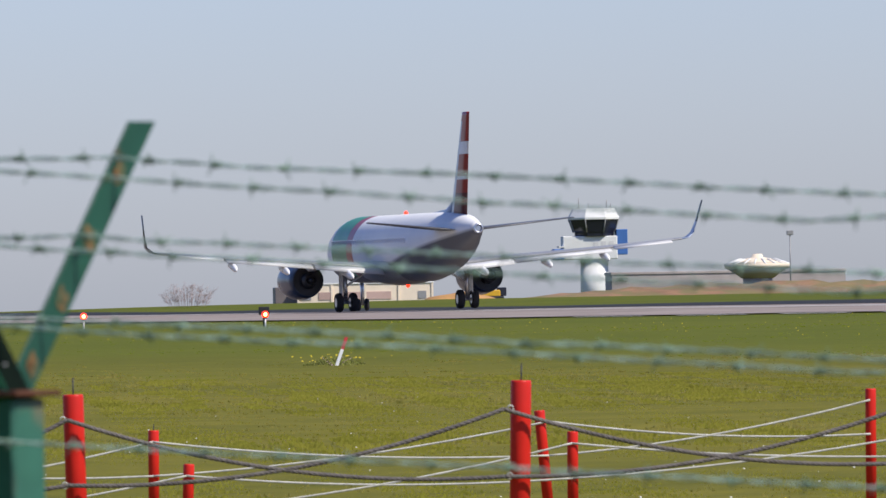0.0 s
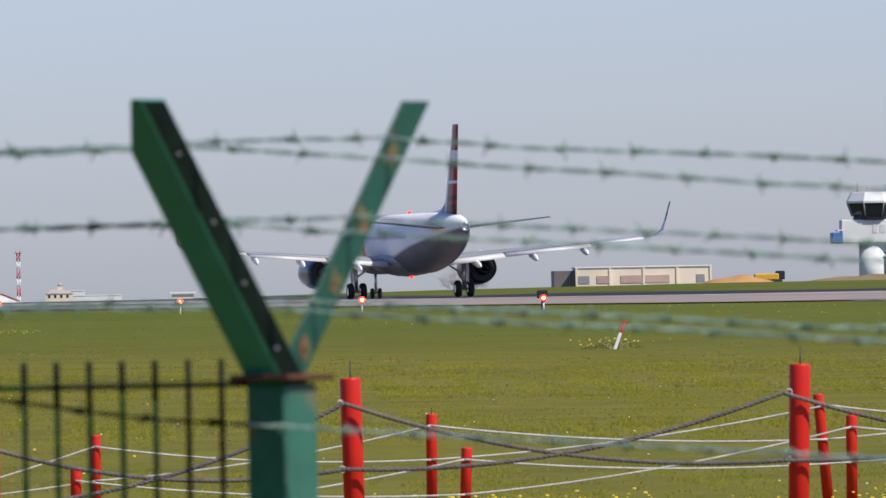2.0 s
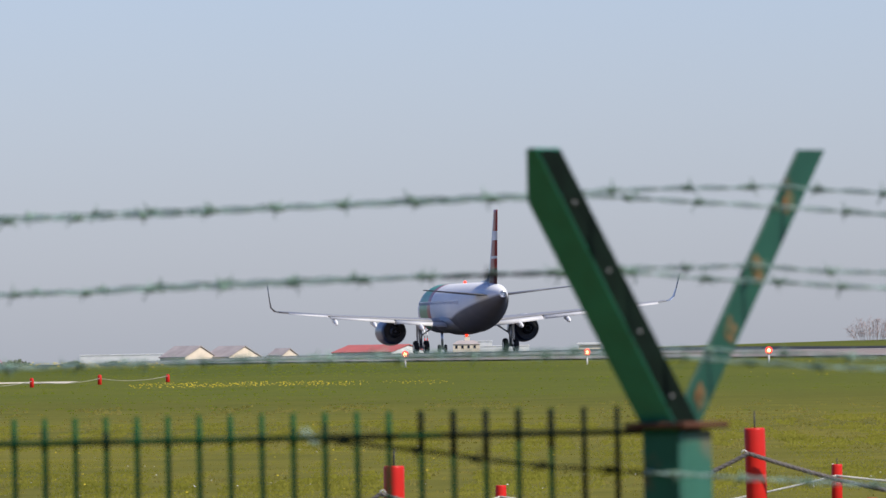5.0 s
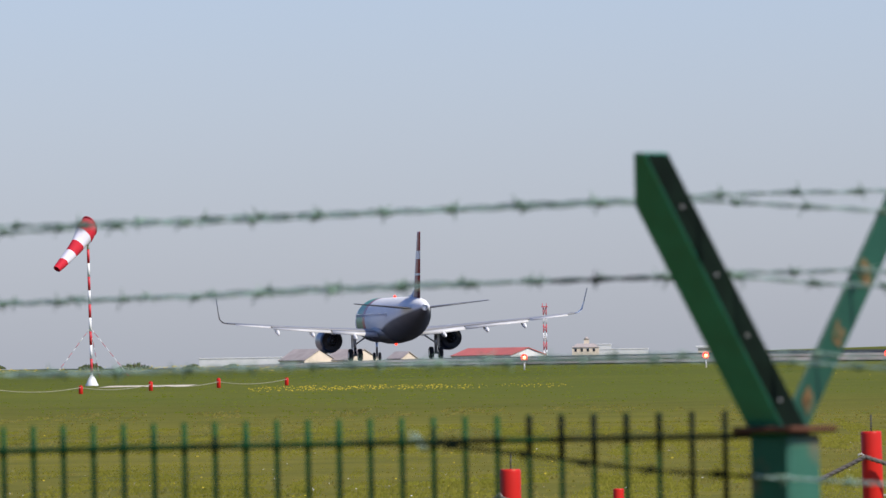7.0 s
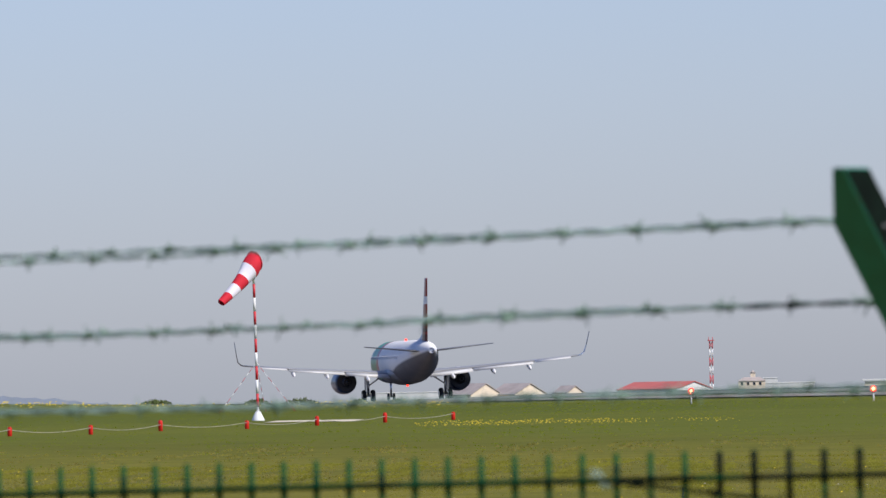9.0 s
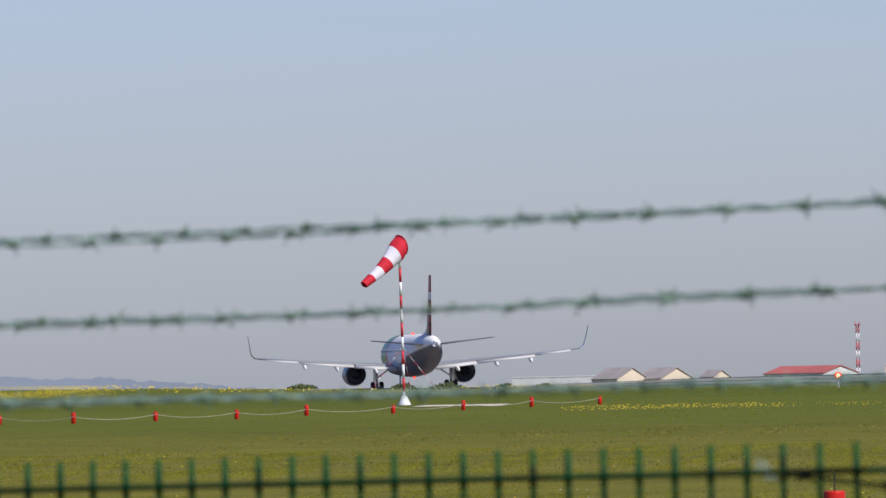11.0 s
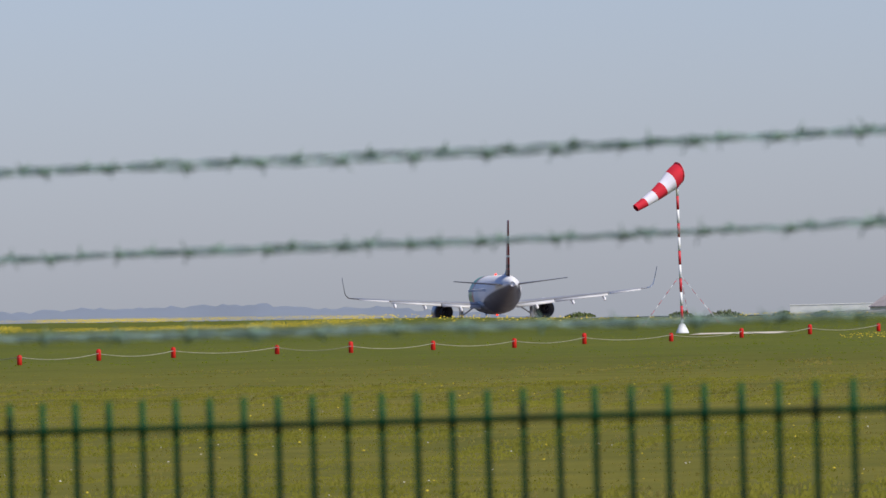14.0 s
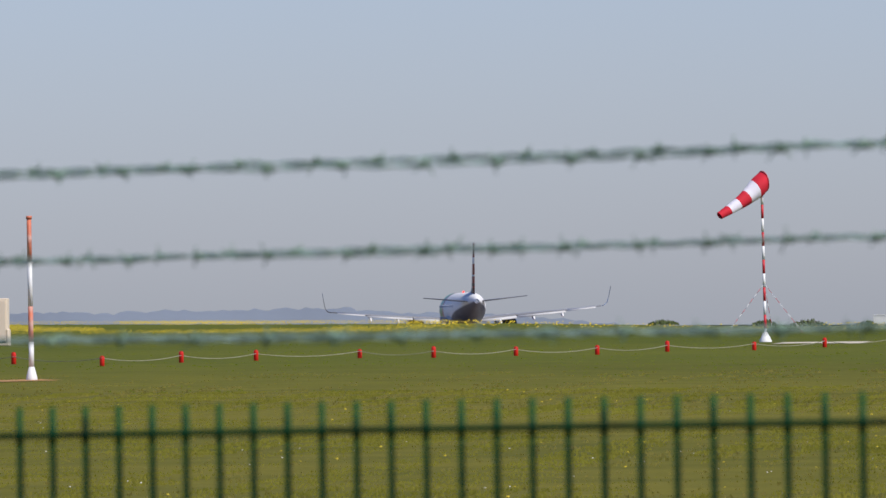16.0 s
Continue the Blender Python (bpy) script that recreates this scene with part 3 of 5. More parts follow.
def rope(a, b, sag, r, mat, label, turns=True):
    """A laid rope that hangs between two points."""
    a, b = Vector(a), Vector(b)
    mid = (a + b) / 2
    ob = thing("rope", mid.x, mid.y, mid.z, label, "rope", "barrier ropes")
    n = 90 if turns else 36
    centre = []
    for k in range(n + 1):
        t = k / n
        p = a.lerp(b, t) - mid
        p.z -= sag * 4 * t * (1 - t)
        centre.append(p)
    if turns:
        length = (b - a).length
        for s in range(3):
            pts = []
            fine = 260
            for k in range(fine + 1):
                t = k / fine
                p = a.lerp(b, t) - mid
                p.z -= sag * 4 * t * (1 - t)
                ang = t * length * 80 + s * math.tau / 3
                pts.append(p + Vector((0, math.cos(ang), math.sin(ang))) * r * 0.36)
            part("rope_strand", path_tube(bmesh.new(), pts, r * 0.68, 6), mat, ob, smooth=True)
    else:
        part("cord", path_tube(bmesh.new(), centre, r, 6), mat, ob, smooth=True)
    return ob


THICK = "thick grey laid rope sagging between red posts"
THIN = "thin pale rope sagging between red posts"
# the front row: x, y, top, height of the upper and the lower rope
FRONT = ((5.15, 48.2, 1.38, 1.25, 0.93), (3.045, 48.0, 1.35, 1.215, 0.895), (0.97, 48.0, 1.32, 1.20, 0.89), (-0.77, 48.0, 1.17, 1.04, 0.74), (-2.35, 48.0, 0.774, 0.66, 0.38), (-4.1, 48.0, 0.66, 0.55, 0.3))
for x, y, top, up, low in FRONT:
    rope_post(x, y, top, 0.0495, 1.4 if x > 2 else -1.0 if x > 0 else 0.4, (up, low))
for a, b in zip(FRONT, FRONT[1:]):
    for h0, h1 in ((3, 4), (4, 3)):
        rope((b[0] - 0.055, b[1] - 0.085, b[h1]), (a[0] - 0.055, a[1] - 0.085, a[h0]), 0.105, 0.0115, ROPE_DARK, THICK)
# the rows behind it, thinner and lower
BACK = ((7.9, 80.0, 1.00), (5.343, 80.0, 0.876), (2.21, 80.0, 0.77), (-0.44, 80.0, 0.65), (-3.35, 80.0, 0.20))
ROWS = ((BACK), ((8.7, 78.0, 0.86), (5.389, 78.0, 0.727), (2.41, 78.0, 0.53), (-0.58, 78.0, 0.42)))
for row in ROWS:
    for x, y, top in row:
        rope_post(x, y, top, 0.043, {5.343: -4.5, 2.41: 2.2}.get(x, 0.6), (), 0.05 if x == 2.21 else 0)
    for a, b in zip(row, row[1:]):
        rope((b[0], b[1] - 0.05, b[2] - 0.09), (a[0], a[1] - 0.05, a[2] - 0.36), 0.06, 0.0095, ROPE_PALE, THIN, False)
        rope((b[0], b[1] - 0.05, b[2] - 0.36), (a[0], a[1] - 0.05, a[2] - 0.09), 0.06, 0.0095, ROPE_PALE, THIN, False)


# ---------------------------------------------------------------- airliner
def airliner():
    plane = thing("airliner", 0, 0, 0, "twin-engined white airliner with red striped tail on its takeoff roll", "aircraft")
    n = 56

    def ring(y, zc, rw, rh):
        return [(rw * math.cos(k * math.tau / n), y, zc + rh * math.sin(k * math.tau / n)) for k in range(n)]

    key = ((17.7, 3.15, 0.05, 0.05), (17.4, 3.18, 0.45, 0.42), (16.8, 3.28, 0.90, 0.85), (16.0, 3.42, 1.32, 1.28), (14.6, 3.62, 1.72, 1.75), (13.0, 3.76, 1.92, 1.99), (11.5, 3.80, 1.975, 2.07),
          (9.5, 3.80, 1.975, 2.07), (8.0, 3.80, 1.975, 2.07), (6.5, 3.80, 1.975, 2.07), (4.0, 3.80, 1.975, 2.07), (0.0, 3.80, 1.975, 2.07), (-4.0, 3.80, 1.975, 2.07), (-7.0, 3.80, 1.975, 2.07), (-9.0, 3.90, 1.93, 1.97), (-11.0, 4.04, 1.80, 1.82),
          (-13.0, 4.22, 1.58, 1.60), (-15.0, 4.43, 1.28, 1.32), (-17.0, 4.66, 0.90, 0.98), (-18.6, 4.70, 0.58, 0.64), (-19.5, 4.77, 0.38, 0.42), (-19.9, 4.8, 0.30, 0.33))
    ys = [17.7, 17.55, 17.4, 17.1, 16.8, 16.4, 16.0, 15.3] + [14.6 - 0.55 * k for k in range(62)] + [-19.5, -19.9]
    rows = key[::-1]
    st = [(y, *[float(np.interp(y, [r[0] for r in rows], [r[j] for r in rows])) for j in (1, 2, 3)]) for y in ys]

    def paint(i, k):
        y = (st[i][0] + st[i + 1][0]) / 2
        s = math.sin((k + 0.5) * math.tau / n)
        if 8.0 < y < 12.5 and s > -0.75:
            return 1
        if 6.5 < y < 8.0 and s > -0.75:
            return 2
        return 0

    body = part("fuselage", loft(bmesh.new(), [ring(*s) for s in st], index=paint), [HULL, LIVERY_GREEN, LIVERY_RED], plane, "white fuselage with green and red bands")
    bm = bmesh.new()
    prof = ((6.8, 0.3, 0.2), (6.0, 1.2, 0.6), (4.5, 1.95, 0.95), (1.0, 2.1, 1.1), (-2.5, 2.0, 1.0), (-4.5, 1.3, 0.65), (-5.6, 0.3, 0.2))
    loft(bm, [[(a * math.cos(k * math.tau / 20), y, 2.62 + b * math.sin(k * math.tau / 20)) for k in range(20)] for y, a, b in prof])
    part("belly_fairing", bm, GREY_PAINT, plane, smooth=True)
    # exhaust of the auxiliary unit at the tail
    bm = bmesh.new()
    loft(bm, [[(r * math.cos(k * math.tau / 16), y, 4.8 + r * math.sin(k * math.tau / 16)) for k in range(16)] for y, r in ((-19.85, 0.31), (-20.05, 0.30), (-20.05, 0.20), (-19.95, 0.16))], index=lambda i, k: 1 if i == 2 else 0)
    part("tail_exhaust", bm, [METAL, DARK_METAL], body, "metal exhaust ring")

    def aerofoil(le, chord, z, thick, x, steps=7):
        up = [(x, le - chord * t, z + thick * chord * (1.6 * math.sqrt(t) * (1 - t) + 0.25 * t * (1 - t))) for t in [(k / steps) ** 1.5 for k in range(steps + 1)]]
        dn = [(x, le - chord * t, z - thick * chord * (0.9 * math.sqrt(t) * (1 - t))) for t in [(k / steps) ** 1.5 for k in range(steps - 1, 0, -1)]]
        return up + dn

    for s, nm in ((-1, "left_wing"), (1, "right_wing")):
        rings = []
        for x, le, ch, z in ((0.6, 5.2, 7.2, 2.55), (1.9, 4.6, 6.4, 2.62), (6.3, 2.0, 3.9, 3.0), (11.0, -0.5, 2.8, 3.36), (16.3, -3.2, 1.75, 3.86)):
            rings.append(aerofoil(le, ch, z, 0.085, s * x))
        wing = part(nm, loft(bmesh.new(), rings), GREY_PAINT, plane, "light grey swept wing")
        # the upturned tip
        rings = []
        for x, le, ch, z, dx in ((16.3, -3.2, 1.75, 3.86, 0), (16.7, -3.45, 1.65, 3.95, 0), (17.02, -3.8, 1.0, 4.25, 0), (17.18, -4.4, 0.6, 4.9, 0), (17.42, -5.2, 0.38, 6.2, 0)):
            w = 0.06 if z > 4.2 else 0.10
            pr = []
            for t, e in ((0, 0), (0.3, 1), (0.7, 0.8), (1, 0.05), (0.7, -0.8), (0.3, -1)):
                ang = 0.0 if z < 3.9 else 0.5 if z < 4.1 else 1.35
                pr.append((s * (x - e * w * 0.5 * math.sin(ang)), le - ch * t, z + e * w * 0.5 * math.cos(ang)))
            rings.append(pr)
        part("winglet", loft(bmesh.new(), rings, index=lambda i, k: 1 if s > 0 and i < 3 else 0), [WINGLET, FIN_PALE], wing, "dark upturned wing tip fin")
        # flaps let down along the trailing edge
        for x0, x1, y0, y1, z0, z1, c0, c1 in ((2.0, 6.2, -1.75, -1.85, 2.58, 2.94, 1.35, 1.1), (6.35, 12.0, -1.85, -3.65, 2.95, 3.38, 0.95, 0.7), (12.2, 15.6, -3.75, -4.75, 3.46, 3.76, 0.5, 0.4)):
            bm = bmesh.new()
            loft(bm, [[(s * x, y + 0.15, z + 0.07), (s * x, y - c * 0.5, z - 0.04 * c), (s * x, y - c, z - 0.28 * c), (s * x, y - c * 0.5, z - 0.22 * c), (s * x, y + 0.15, z - 0.06)] for x, y, z, c in ((x0, y0, z0, c0), (x1, y1, z1, c1))])
            part("flap", bm, FLAP_GREY, wing)
        for x, y, z, l in ((4.2, -0.6, 2.45, 3.6), (8.2, -1.2, 2.82, 3.0), (11.6, -2.5, 3.10, 2.5)):
            bm = bmesh.new()
            loft(bm, [[(s * x + w * 0.19 * math.cos(k * math.tau / 10), y - l * t, z - 0.55 * t * t * 0.7 + 0.26 * w * math.sin(k * math.tau / 10)) for k in range(10)] for t, w in ((0, 0.1), (0.2, 0.75), (0.55, 1), (0.85, 0.8), (1, 0.15))])
            part("flap_track_fairing", bm, WHITE, wing, smooth=True)
        # engine
        ex, ez = s * 5.65, 1.98
        eng = part("left_engine" if s < 0 else "right_engine", loft(bmesh.new(), [[(ex + 0.94 * r * math.cos(k * math.tau / 28), y, ez + 0.94 * r * math.sin(k * math.tau / 28)) for k in range(28)] for y, r in ((6.4, 0.98), (6.55, 1.05), (6.4, 1.14), (5.4, 1.24), (4.2, 1.25), (3.0, 1.15), (2.2, 1.02), (2.2, 0.98), (3.2, 0.98))], caps=False), NACELLE, plane, "dark navy engine nacelle")
        part("fan_duct", loft(bmesh.new(), [[(ex + 0.94 * r * math.cos(k * math.tau / 28), y, ez + 0.94 * r * math.sin(k * math.tau / 28)) for k in range(28)] for y, r in ((4.2, 0.97), (3.2, 0.975), (2.3, 0.975))], caps=True), DARK_METAL, eng)
        part("core_nozzle", loft(bmesh.new(), [[(ex + 0.94 * r * math.cos(k * math.tau / 20), y, ez + 0.94 * r * math.sin(k * math.tau / 20)) for k in range(20)] for y, r in ((3.0, 0.62), (2.0, 0.52), (1.35, 0.40), (1.35, 0.34), (1.6, 0.3))]), DARK_METAL, eng)
        part("exhaust_plug", loft(bmesh.new(), [[(ex + 0.94 * r * math.cos(k * math.tau / 16), y, ez + 0.94 * r * math.sin(k * math.tau / 16)) for k in range(16)] for y, r in ((1.9, 0.26), (1.2, 0.18), (0.85, 0.03))]), DARK_METAL, eng)
        bm = bmesh.new()
        loft(bm, [[(ex - 0.2, y, z0), (ex + 0.2, y, z0), (ex + 0.14, y, z1), (ex - 0.14, y, z1)] for y, z0, z1 in ((5.6, 3.05, 3.15), (3.2, 2.95, 3.2), (1.2, 2.55, 2.95), (-0.4, 2.75, 2.9))])
        part("pylon", bm, WHITE, eng)
        # main gear
        gx = s * 3.8
        bm = add_tube(bmesh.new(), (gx, 0, 0.55), (gx + s * 0.05, 0.1, 2.75), 0.13, 0.16, 12)
        add_tube(bm, (gx, 0, 1.55), (gx - s * 1.55, 0.05, 2.6), 0.07, 0.07, 8)
        add_tube(bm, (gx - 0.50, 0, 0.57), (gx + 0.50, 0, 0.57), 0.09, 0.09, 8)
        gear = part("left_gear_leg" if s < 0 else "right_gear_leg", bm, METAL, plane, "bright metal landing gear leg")
        part("gear_door", add_box(bmesh.new(), gx + s * 0.28, 0.1, 1.75, 0.05, 0.9, 1.5, bevel=0.01), WHITE, gear)
        for o in (-0.44, 0.44):
            bm = bmesh.new()
            loft(bm, [[(gx + o + w, 0.585 * r * math.cos(k * math.tau / 24), 0.585 + 0.585 * r * math.sin(k * math.tau / 24)) for k in range(24)] for w, r in ((-0.19, 0.62), (-0.205, 0.86), (-0.13, 0.98), (0, 1), (0.13, 0.98), (0.205, 0.86), (0.19, 0.62))])
            wheel = part("wheel", bm, TYRE, gear, "black twin tyre")
            part("hub", add_tube(bmesh.new(), (gx + o - 0.2, 0, 0.585), (gx + o + 0.2, 0, 0.585), 0.28, sides=14), METAL, wheel)
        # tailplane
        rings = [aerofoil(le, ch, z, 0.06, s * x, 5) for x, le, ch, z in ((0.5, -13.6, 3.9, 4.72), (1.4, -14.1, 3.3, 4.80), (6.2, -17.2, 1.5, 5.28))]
        part("left_tailplane" if s < 0 else "right_tailplane", loft(bmesh.new(), rings), TAIL_SHADE_GREY, plane, "grey tailplane")
    # nose gear
    bm = add_tube(bmesh.new(), (0, 12.64, 0.4), (0, 12.7, 2.2), 0.10, 0.12, 10)
    add_tube(bm, (-0.3, 12.64, 0.4), (0.3, 12.64, 0.4), 0.05, 0.05, 8)
    gear = part("nose_gear_leg", bm, METAL, plane)
    for o in (-0.27, 0.27):
        bm = bmesh.new()
        loft(bm, [[(o + w, 12.64 + 0.39 * r * math.cos(k * math.tau / 20), 0.39 + 0.39 * r * math.sin(k * math.tau / 20)) for k in range(20)] for w, r in ((-0.11, 0.6), (-0.1, 0.9), (0, 1), (0.1, 0.9), (0.11, 0.6))])
        part("wheel", bm, TYRE, gear)
    # fin with red and white bands
    def fin_ring(z):
        t = (z - 5.3) / 6.45
        le, te = -12.7 - 3.9 * t, -17.0 - 1.45 * t
        ch = le - te
        w = 0.34 * (1 - 0.55 * t)
        return [(e * w * 0.5, le - ch * u, z) for u, e in ((0, 0), (0.08, 0.6), (0.3, 1), (0.65, 0.7), (1, 0.08), (0.65, -0.7), (0.3, -1), (0.08, -0.6))]

    zs = [5.3, 5.9, 6.35, 6.6, 6.95, 7.3, 7.75, 7.95, 8.6, 9.25, 10.0, 10.6, 11.2, 11.55, 11.75]
    hue = lambda i, k: 0 if i < 12 and k in (6, 7, 0, 1) else {0: 3, 1: 3, 2: 1, 3: 3, 4: 1, 5: 1, 6: 2, 7: 1, 8: 1, 9: 2}.get(i, 1)
    fin = part("tail_fin", loft(bmesh.new(), [fin_ring(z) for z in zs], index=hue), [FIN_PALE, LIVERY_RED, MAST_WHITE, LIVERY_DARK], plane, "red and white banded tail fin")
    bm = bmesh.new()
    loft(bm, [[(-0.17, -12.9, 5.4), (0.17, -12.9, 5.4), (0.05, -13.4, 6.5), (-0.05, -13.4, 6.5)], [(-0.09, -11.5, 5.5), (0.09, -11.5, 5.5), (0.04, -11.7, 6.02), (-0.04, -11.7, 6.02)], [(-0.05, -8.2, 5.7), (0.05, -8.2, 5.7), (0.02, -8.2, 5.88), (-0.02, -8.2, 5.88)]])
    part("dorsal_fillet", bm, FIN_PALE, fin)
    # cabin windows and rear doors
    bm0 = add_box(bmesh.new(), 0, 0, 0, 0.02, 0.23, 0.33, bevel=0.05)
    me = None
    for side in (-1, 1):
        for k in range(34):
            y = 12.0 - 0.62 * k
            if me is None:
                ob = part("cabin_window", bm0, CABIN_GLASS, body)
                me = ob.data
            else:
                ob = new("cabin_window", me)
                ob.parent = body
            ob.location = (side * 1.945, y, 4.25)
            ob.rotation_euler = (0, side * 0.22, 0)
    for z, name in ((5.94, "upper_beacon"), (1.50, "lower_beacon")):
        bm = bmesh.new()
        bmesh.ops.create_uvsphere(bm, u_segments=12, v_segments=8, radius=0.13)
        bmesh.ops.transform(bm, matrix=Matrix.Translation((0, -0.5, z)), verts=bm.verts)
        part(name, bm, LAMP_RED, plane, "glowing red anti-collision beacon", smooth=True)
    return plane


plane = airliner()


# ---------------------------------------------------------------- windsock, lights, masts
def windsock(x, y):
    g = ground_z(x, y)
    ob = thing("windsock", x, y, g, "red and white striped windsock on a banded pole", "windsock")
    H = 5.15
    for k in range(11):
        part("pole_section", add_tube(bmesh.new(), (0, 0, H * k / 11), (0, 0, H * (k + 1) / 11), 0.046, sides=12), MAST_RED if k % 2 else MAST_WHITE, ob)
    bm = bmesh.new()
    loft(bm, [[(r * math.cos(k * math.tau / 14), r * math.sin(k * math.tau / 14), z) for k in range(14)] for z, r in ((-0.05, 0.22), (0.04, 0.22), (0.32, 0.09), (0.34, 0.06))])
    part("base_cone", bm, MAST_WHITE, ob, "white base cone")
    # the hoop, on which five bands of cloth hang; local x runs down the sock
    n = 18
    bm = bmesh.new()
    lean = radians(24)
    path_tube(bm, [(-0.35 * math.sin(lean) * math.sin(i * math.tau / 20), 0.36 * math.cos(i * math.tau / 20), 0.36 * math.cos(lean) * math.sin(i * math.tau / 20)) for i in range(21)], 0.018, 5)
    add_tube(bm, (0.34 * math.sin(lean), 0, -0.34 * math.cos(lean)), (-0.34 * math.sin(lean), 0, 0.34 * math.cos(lean)), 0.016, sides=6)
    hoop = part("hoop", bm, MAST_RED, ob)
    for k in range(5):
        rings = []
        for j in range(5):
            t = (k + j / 4) / 5
            r = 0.345 * (1 - t) + 0.13 * t
            tip = lean * max(0.0, 1 - t / 0.32)
            ring = []
            for i in range(n):
                c, v = math.cos(i * math.tau / n), math.sin(i * math.tau / n)
                wide = r * (1 + 0.03 * math.sin(i * 2.1 + t * 9) + 0.10 * math.sin(min(1.0, t / 0.3) * math.pi))
                tall = r * (1 + 0.05 * math.sin(i * 1.3 + t * 7) + 0.10 * math.sin(min(1.0, t / 0.3) * math.pi))
                ring.append((2.1 * t - tall * v * math.sin(tip), wide * c, -0.08 * math.sin(t * math.pi) + tall * v * math.cos(tip)))
            rings.append(ring)
        part("cloth_band", loft(bmesh.new(), rings, caps=False), SOCK_RED if k % 2 == 0 else SOCK_WHITE, hoop)
    hoop.location = (0.06, 0, H + 0.32)
    for gx, gy in ((-1.3, -0.5), (1.3, -0.5), (0.2, 1.2)):
        bm = bmesh.new()
        for k in range(10):
            p0, p1 = Vector((0, 0, 2.0)), Vector((gx, gy, 0.3))
            add_tube(bm, p0.lerp(p1, k / 10), p0.lerp(p1, (k + 1) / 10), 0.008, sides=5, index=k % 2)
        part("guy_rope", bm, [MAST_WHITE, MAST_RED], ob)
    return ob, hoop


sock, sock_hoop = windsock(-19.9, 347.0)
sock.rotation_euler.y = radians(-0.7)


def runway_light(x, y):
    g = ground_z(x, y)
    ob = thing("runway_light", x, y, g, "lit red elevated runway end light on a white stem", "runway light", "runway end lights")
    part("stem", add_tube(bmesh.new(), (0, 0, -0.05), (0, 0, 0.36), 0.035, 0.03, 10), MAST_WHITE, ob)
    part("collar", add_tube(bmesh.new(), (0, 0, 0.33), (0, 0, 0.40), 0.06, 0.11, 12), DARK_METAL, ob)
    bm = bmesh.new()
    bmesh.ops.create_uvsphere(bm, u_segments=14, v_segments=10, radius=0.145)
    bmesh.ops.transform(bm, matrix=Matrix.Translation((0, 0, 0.48)), verts=bm.verts)
    lens = part("lens", bm, LAMP_RED, ob, "glowing red lens", smooth=True)
    bm = bmesh.new()
    bmesh.ops.create_uvsphere(bm, u_segments=14, v_segments=10, radius=0.075)
    bmesh.ops.transform(bm, matrix=Matrix.Translation((0, -0.1, 0.48)), verts=bm.verts)
    part("filament_glow", bm, LAMP_CORE, lens, smooth=True)
    return ob


for k in range(-1, 3):
    runway_light(1.30 + 7.2 * k, 402.0)
runway_box = thing("equipment_box", 15.75, 404.5, ground_z(15.75, 404.5), "", "")
part("box_body", add_box(bmesh.new(), 0, 0, 0.62, 0.42, 0.3, 0.32, bevel=0.02), TYRE, runway_box)
part("box_leg", add_tube(bmesh.new(), (0, 0, -0.05), (0, 0, 0.5), 0.05, sides=8), DARK_METAL, runway_box)
tagged(runway_box, "small black equipment box standing behind a runway light", "equipment box")


# ---------------------------------------------------------------- marker posts by the windsock
MARKERS = ((-40.2, 284.0), (-36.9, 280.6), (-33.7, 274.6), (-32.4, 282.0), (-30.8, 286.5), (-28.5, 293.0), (-26.3, 292.3), (-24.3, 296.8), (-22.2, 300.5), (-20.7, 309.0), (-18.3, 313.0), (-16.6, 322.0), (-14.8, 330.0), (-12.85, 337.0))
for k, (x, y) in enumerate(MARKERS):
    g = ground_z(x, y)
    ob = thing("marker_post", x, y, g, "short red marker post in grass carrying a slack cord", "marker post", "red marker posts")
    bm = bmesh.new()
    h = 0.28 + 0.04 * math.sin(k * 2.3)
    loft(bm, [[(r * math.cos(i * math.tau / 12), r * math.sin(i * math.tau / 12), z) for i in range(12)] for z, r in ((-0.1, 0.068), (h - 0.02, 0.068), (h, 0.055))])
    part("tube", bm, RED, ob)
    part("cap", add_tube(bmesh.new(), (0, 0, h), (0, 0, h + 0.02), 0.04, sides=10), RED, ob)
for a, b in zip(MARKERS, MARKERS[1:]):
    za, zb = ground_z(*a) + 0.2, ground_z(*b) + 0.2
    rope((a[0], a[1] - 0.08, za), (b[0], b[1] - 0.08, zb), 0.11, 0.011, CORD, "slack pale cord between short red marker posts", False)


def striped_pole(x, y):
    g = ground_z(x, y)
    ob = thing("antenna_pole", x, y, g, "slender white and faded orange pole on a flared foot", "pole")
    H = 3.82
    bands = ((0.30, 0.9, 0, 0.062), (0.9, 1.72, 1, 0.058), (1.72, 2.75, 0, 0.055), (2.75, 3.75, 1, 0.055), (3.75, H, 1, 0.07))
    for z0, z1, c, r in bands:
        part("pole_section", add_tube(bmesh.new(), (0, 0, z0), (0, 0, z1), r, sides=12), FADED_ORANGE if c else MAST_WHITE, ob)
    bm = bmesh.new()
    loft(bm, [[(r * math.cos(i * math.tau / 14), r * math.sin(i * math.tau / 14), z) for i in range(14)] for z, r in ((-0.1, 0.14), (0.08, 0.13), (0.32, 0.065))])
    part("foot", bm, MAST_WHITE, ob)
    part("collar", add_tube(bmesh.new(), (-0.15, 0, 2.74), (0.15, 0, 2.74), 0.02, sides=8), METAL, ob)
    return ob


striped_pole(-30.52, 235.5).rotation_euler.y = radians(-0.3)


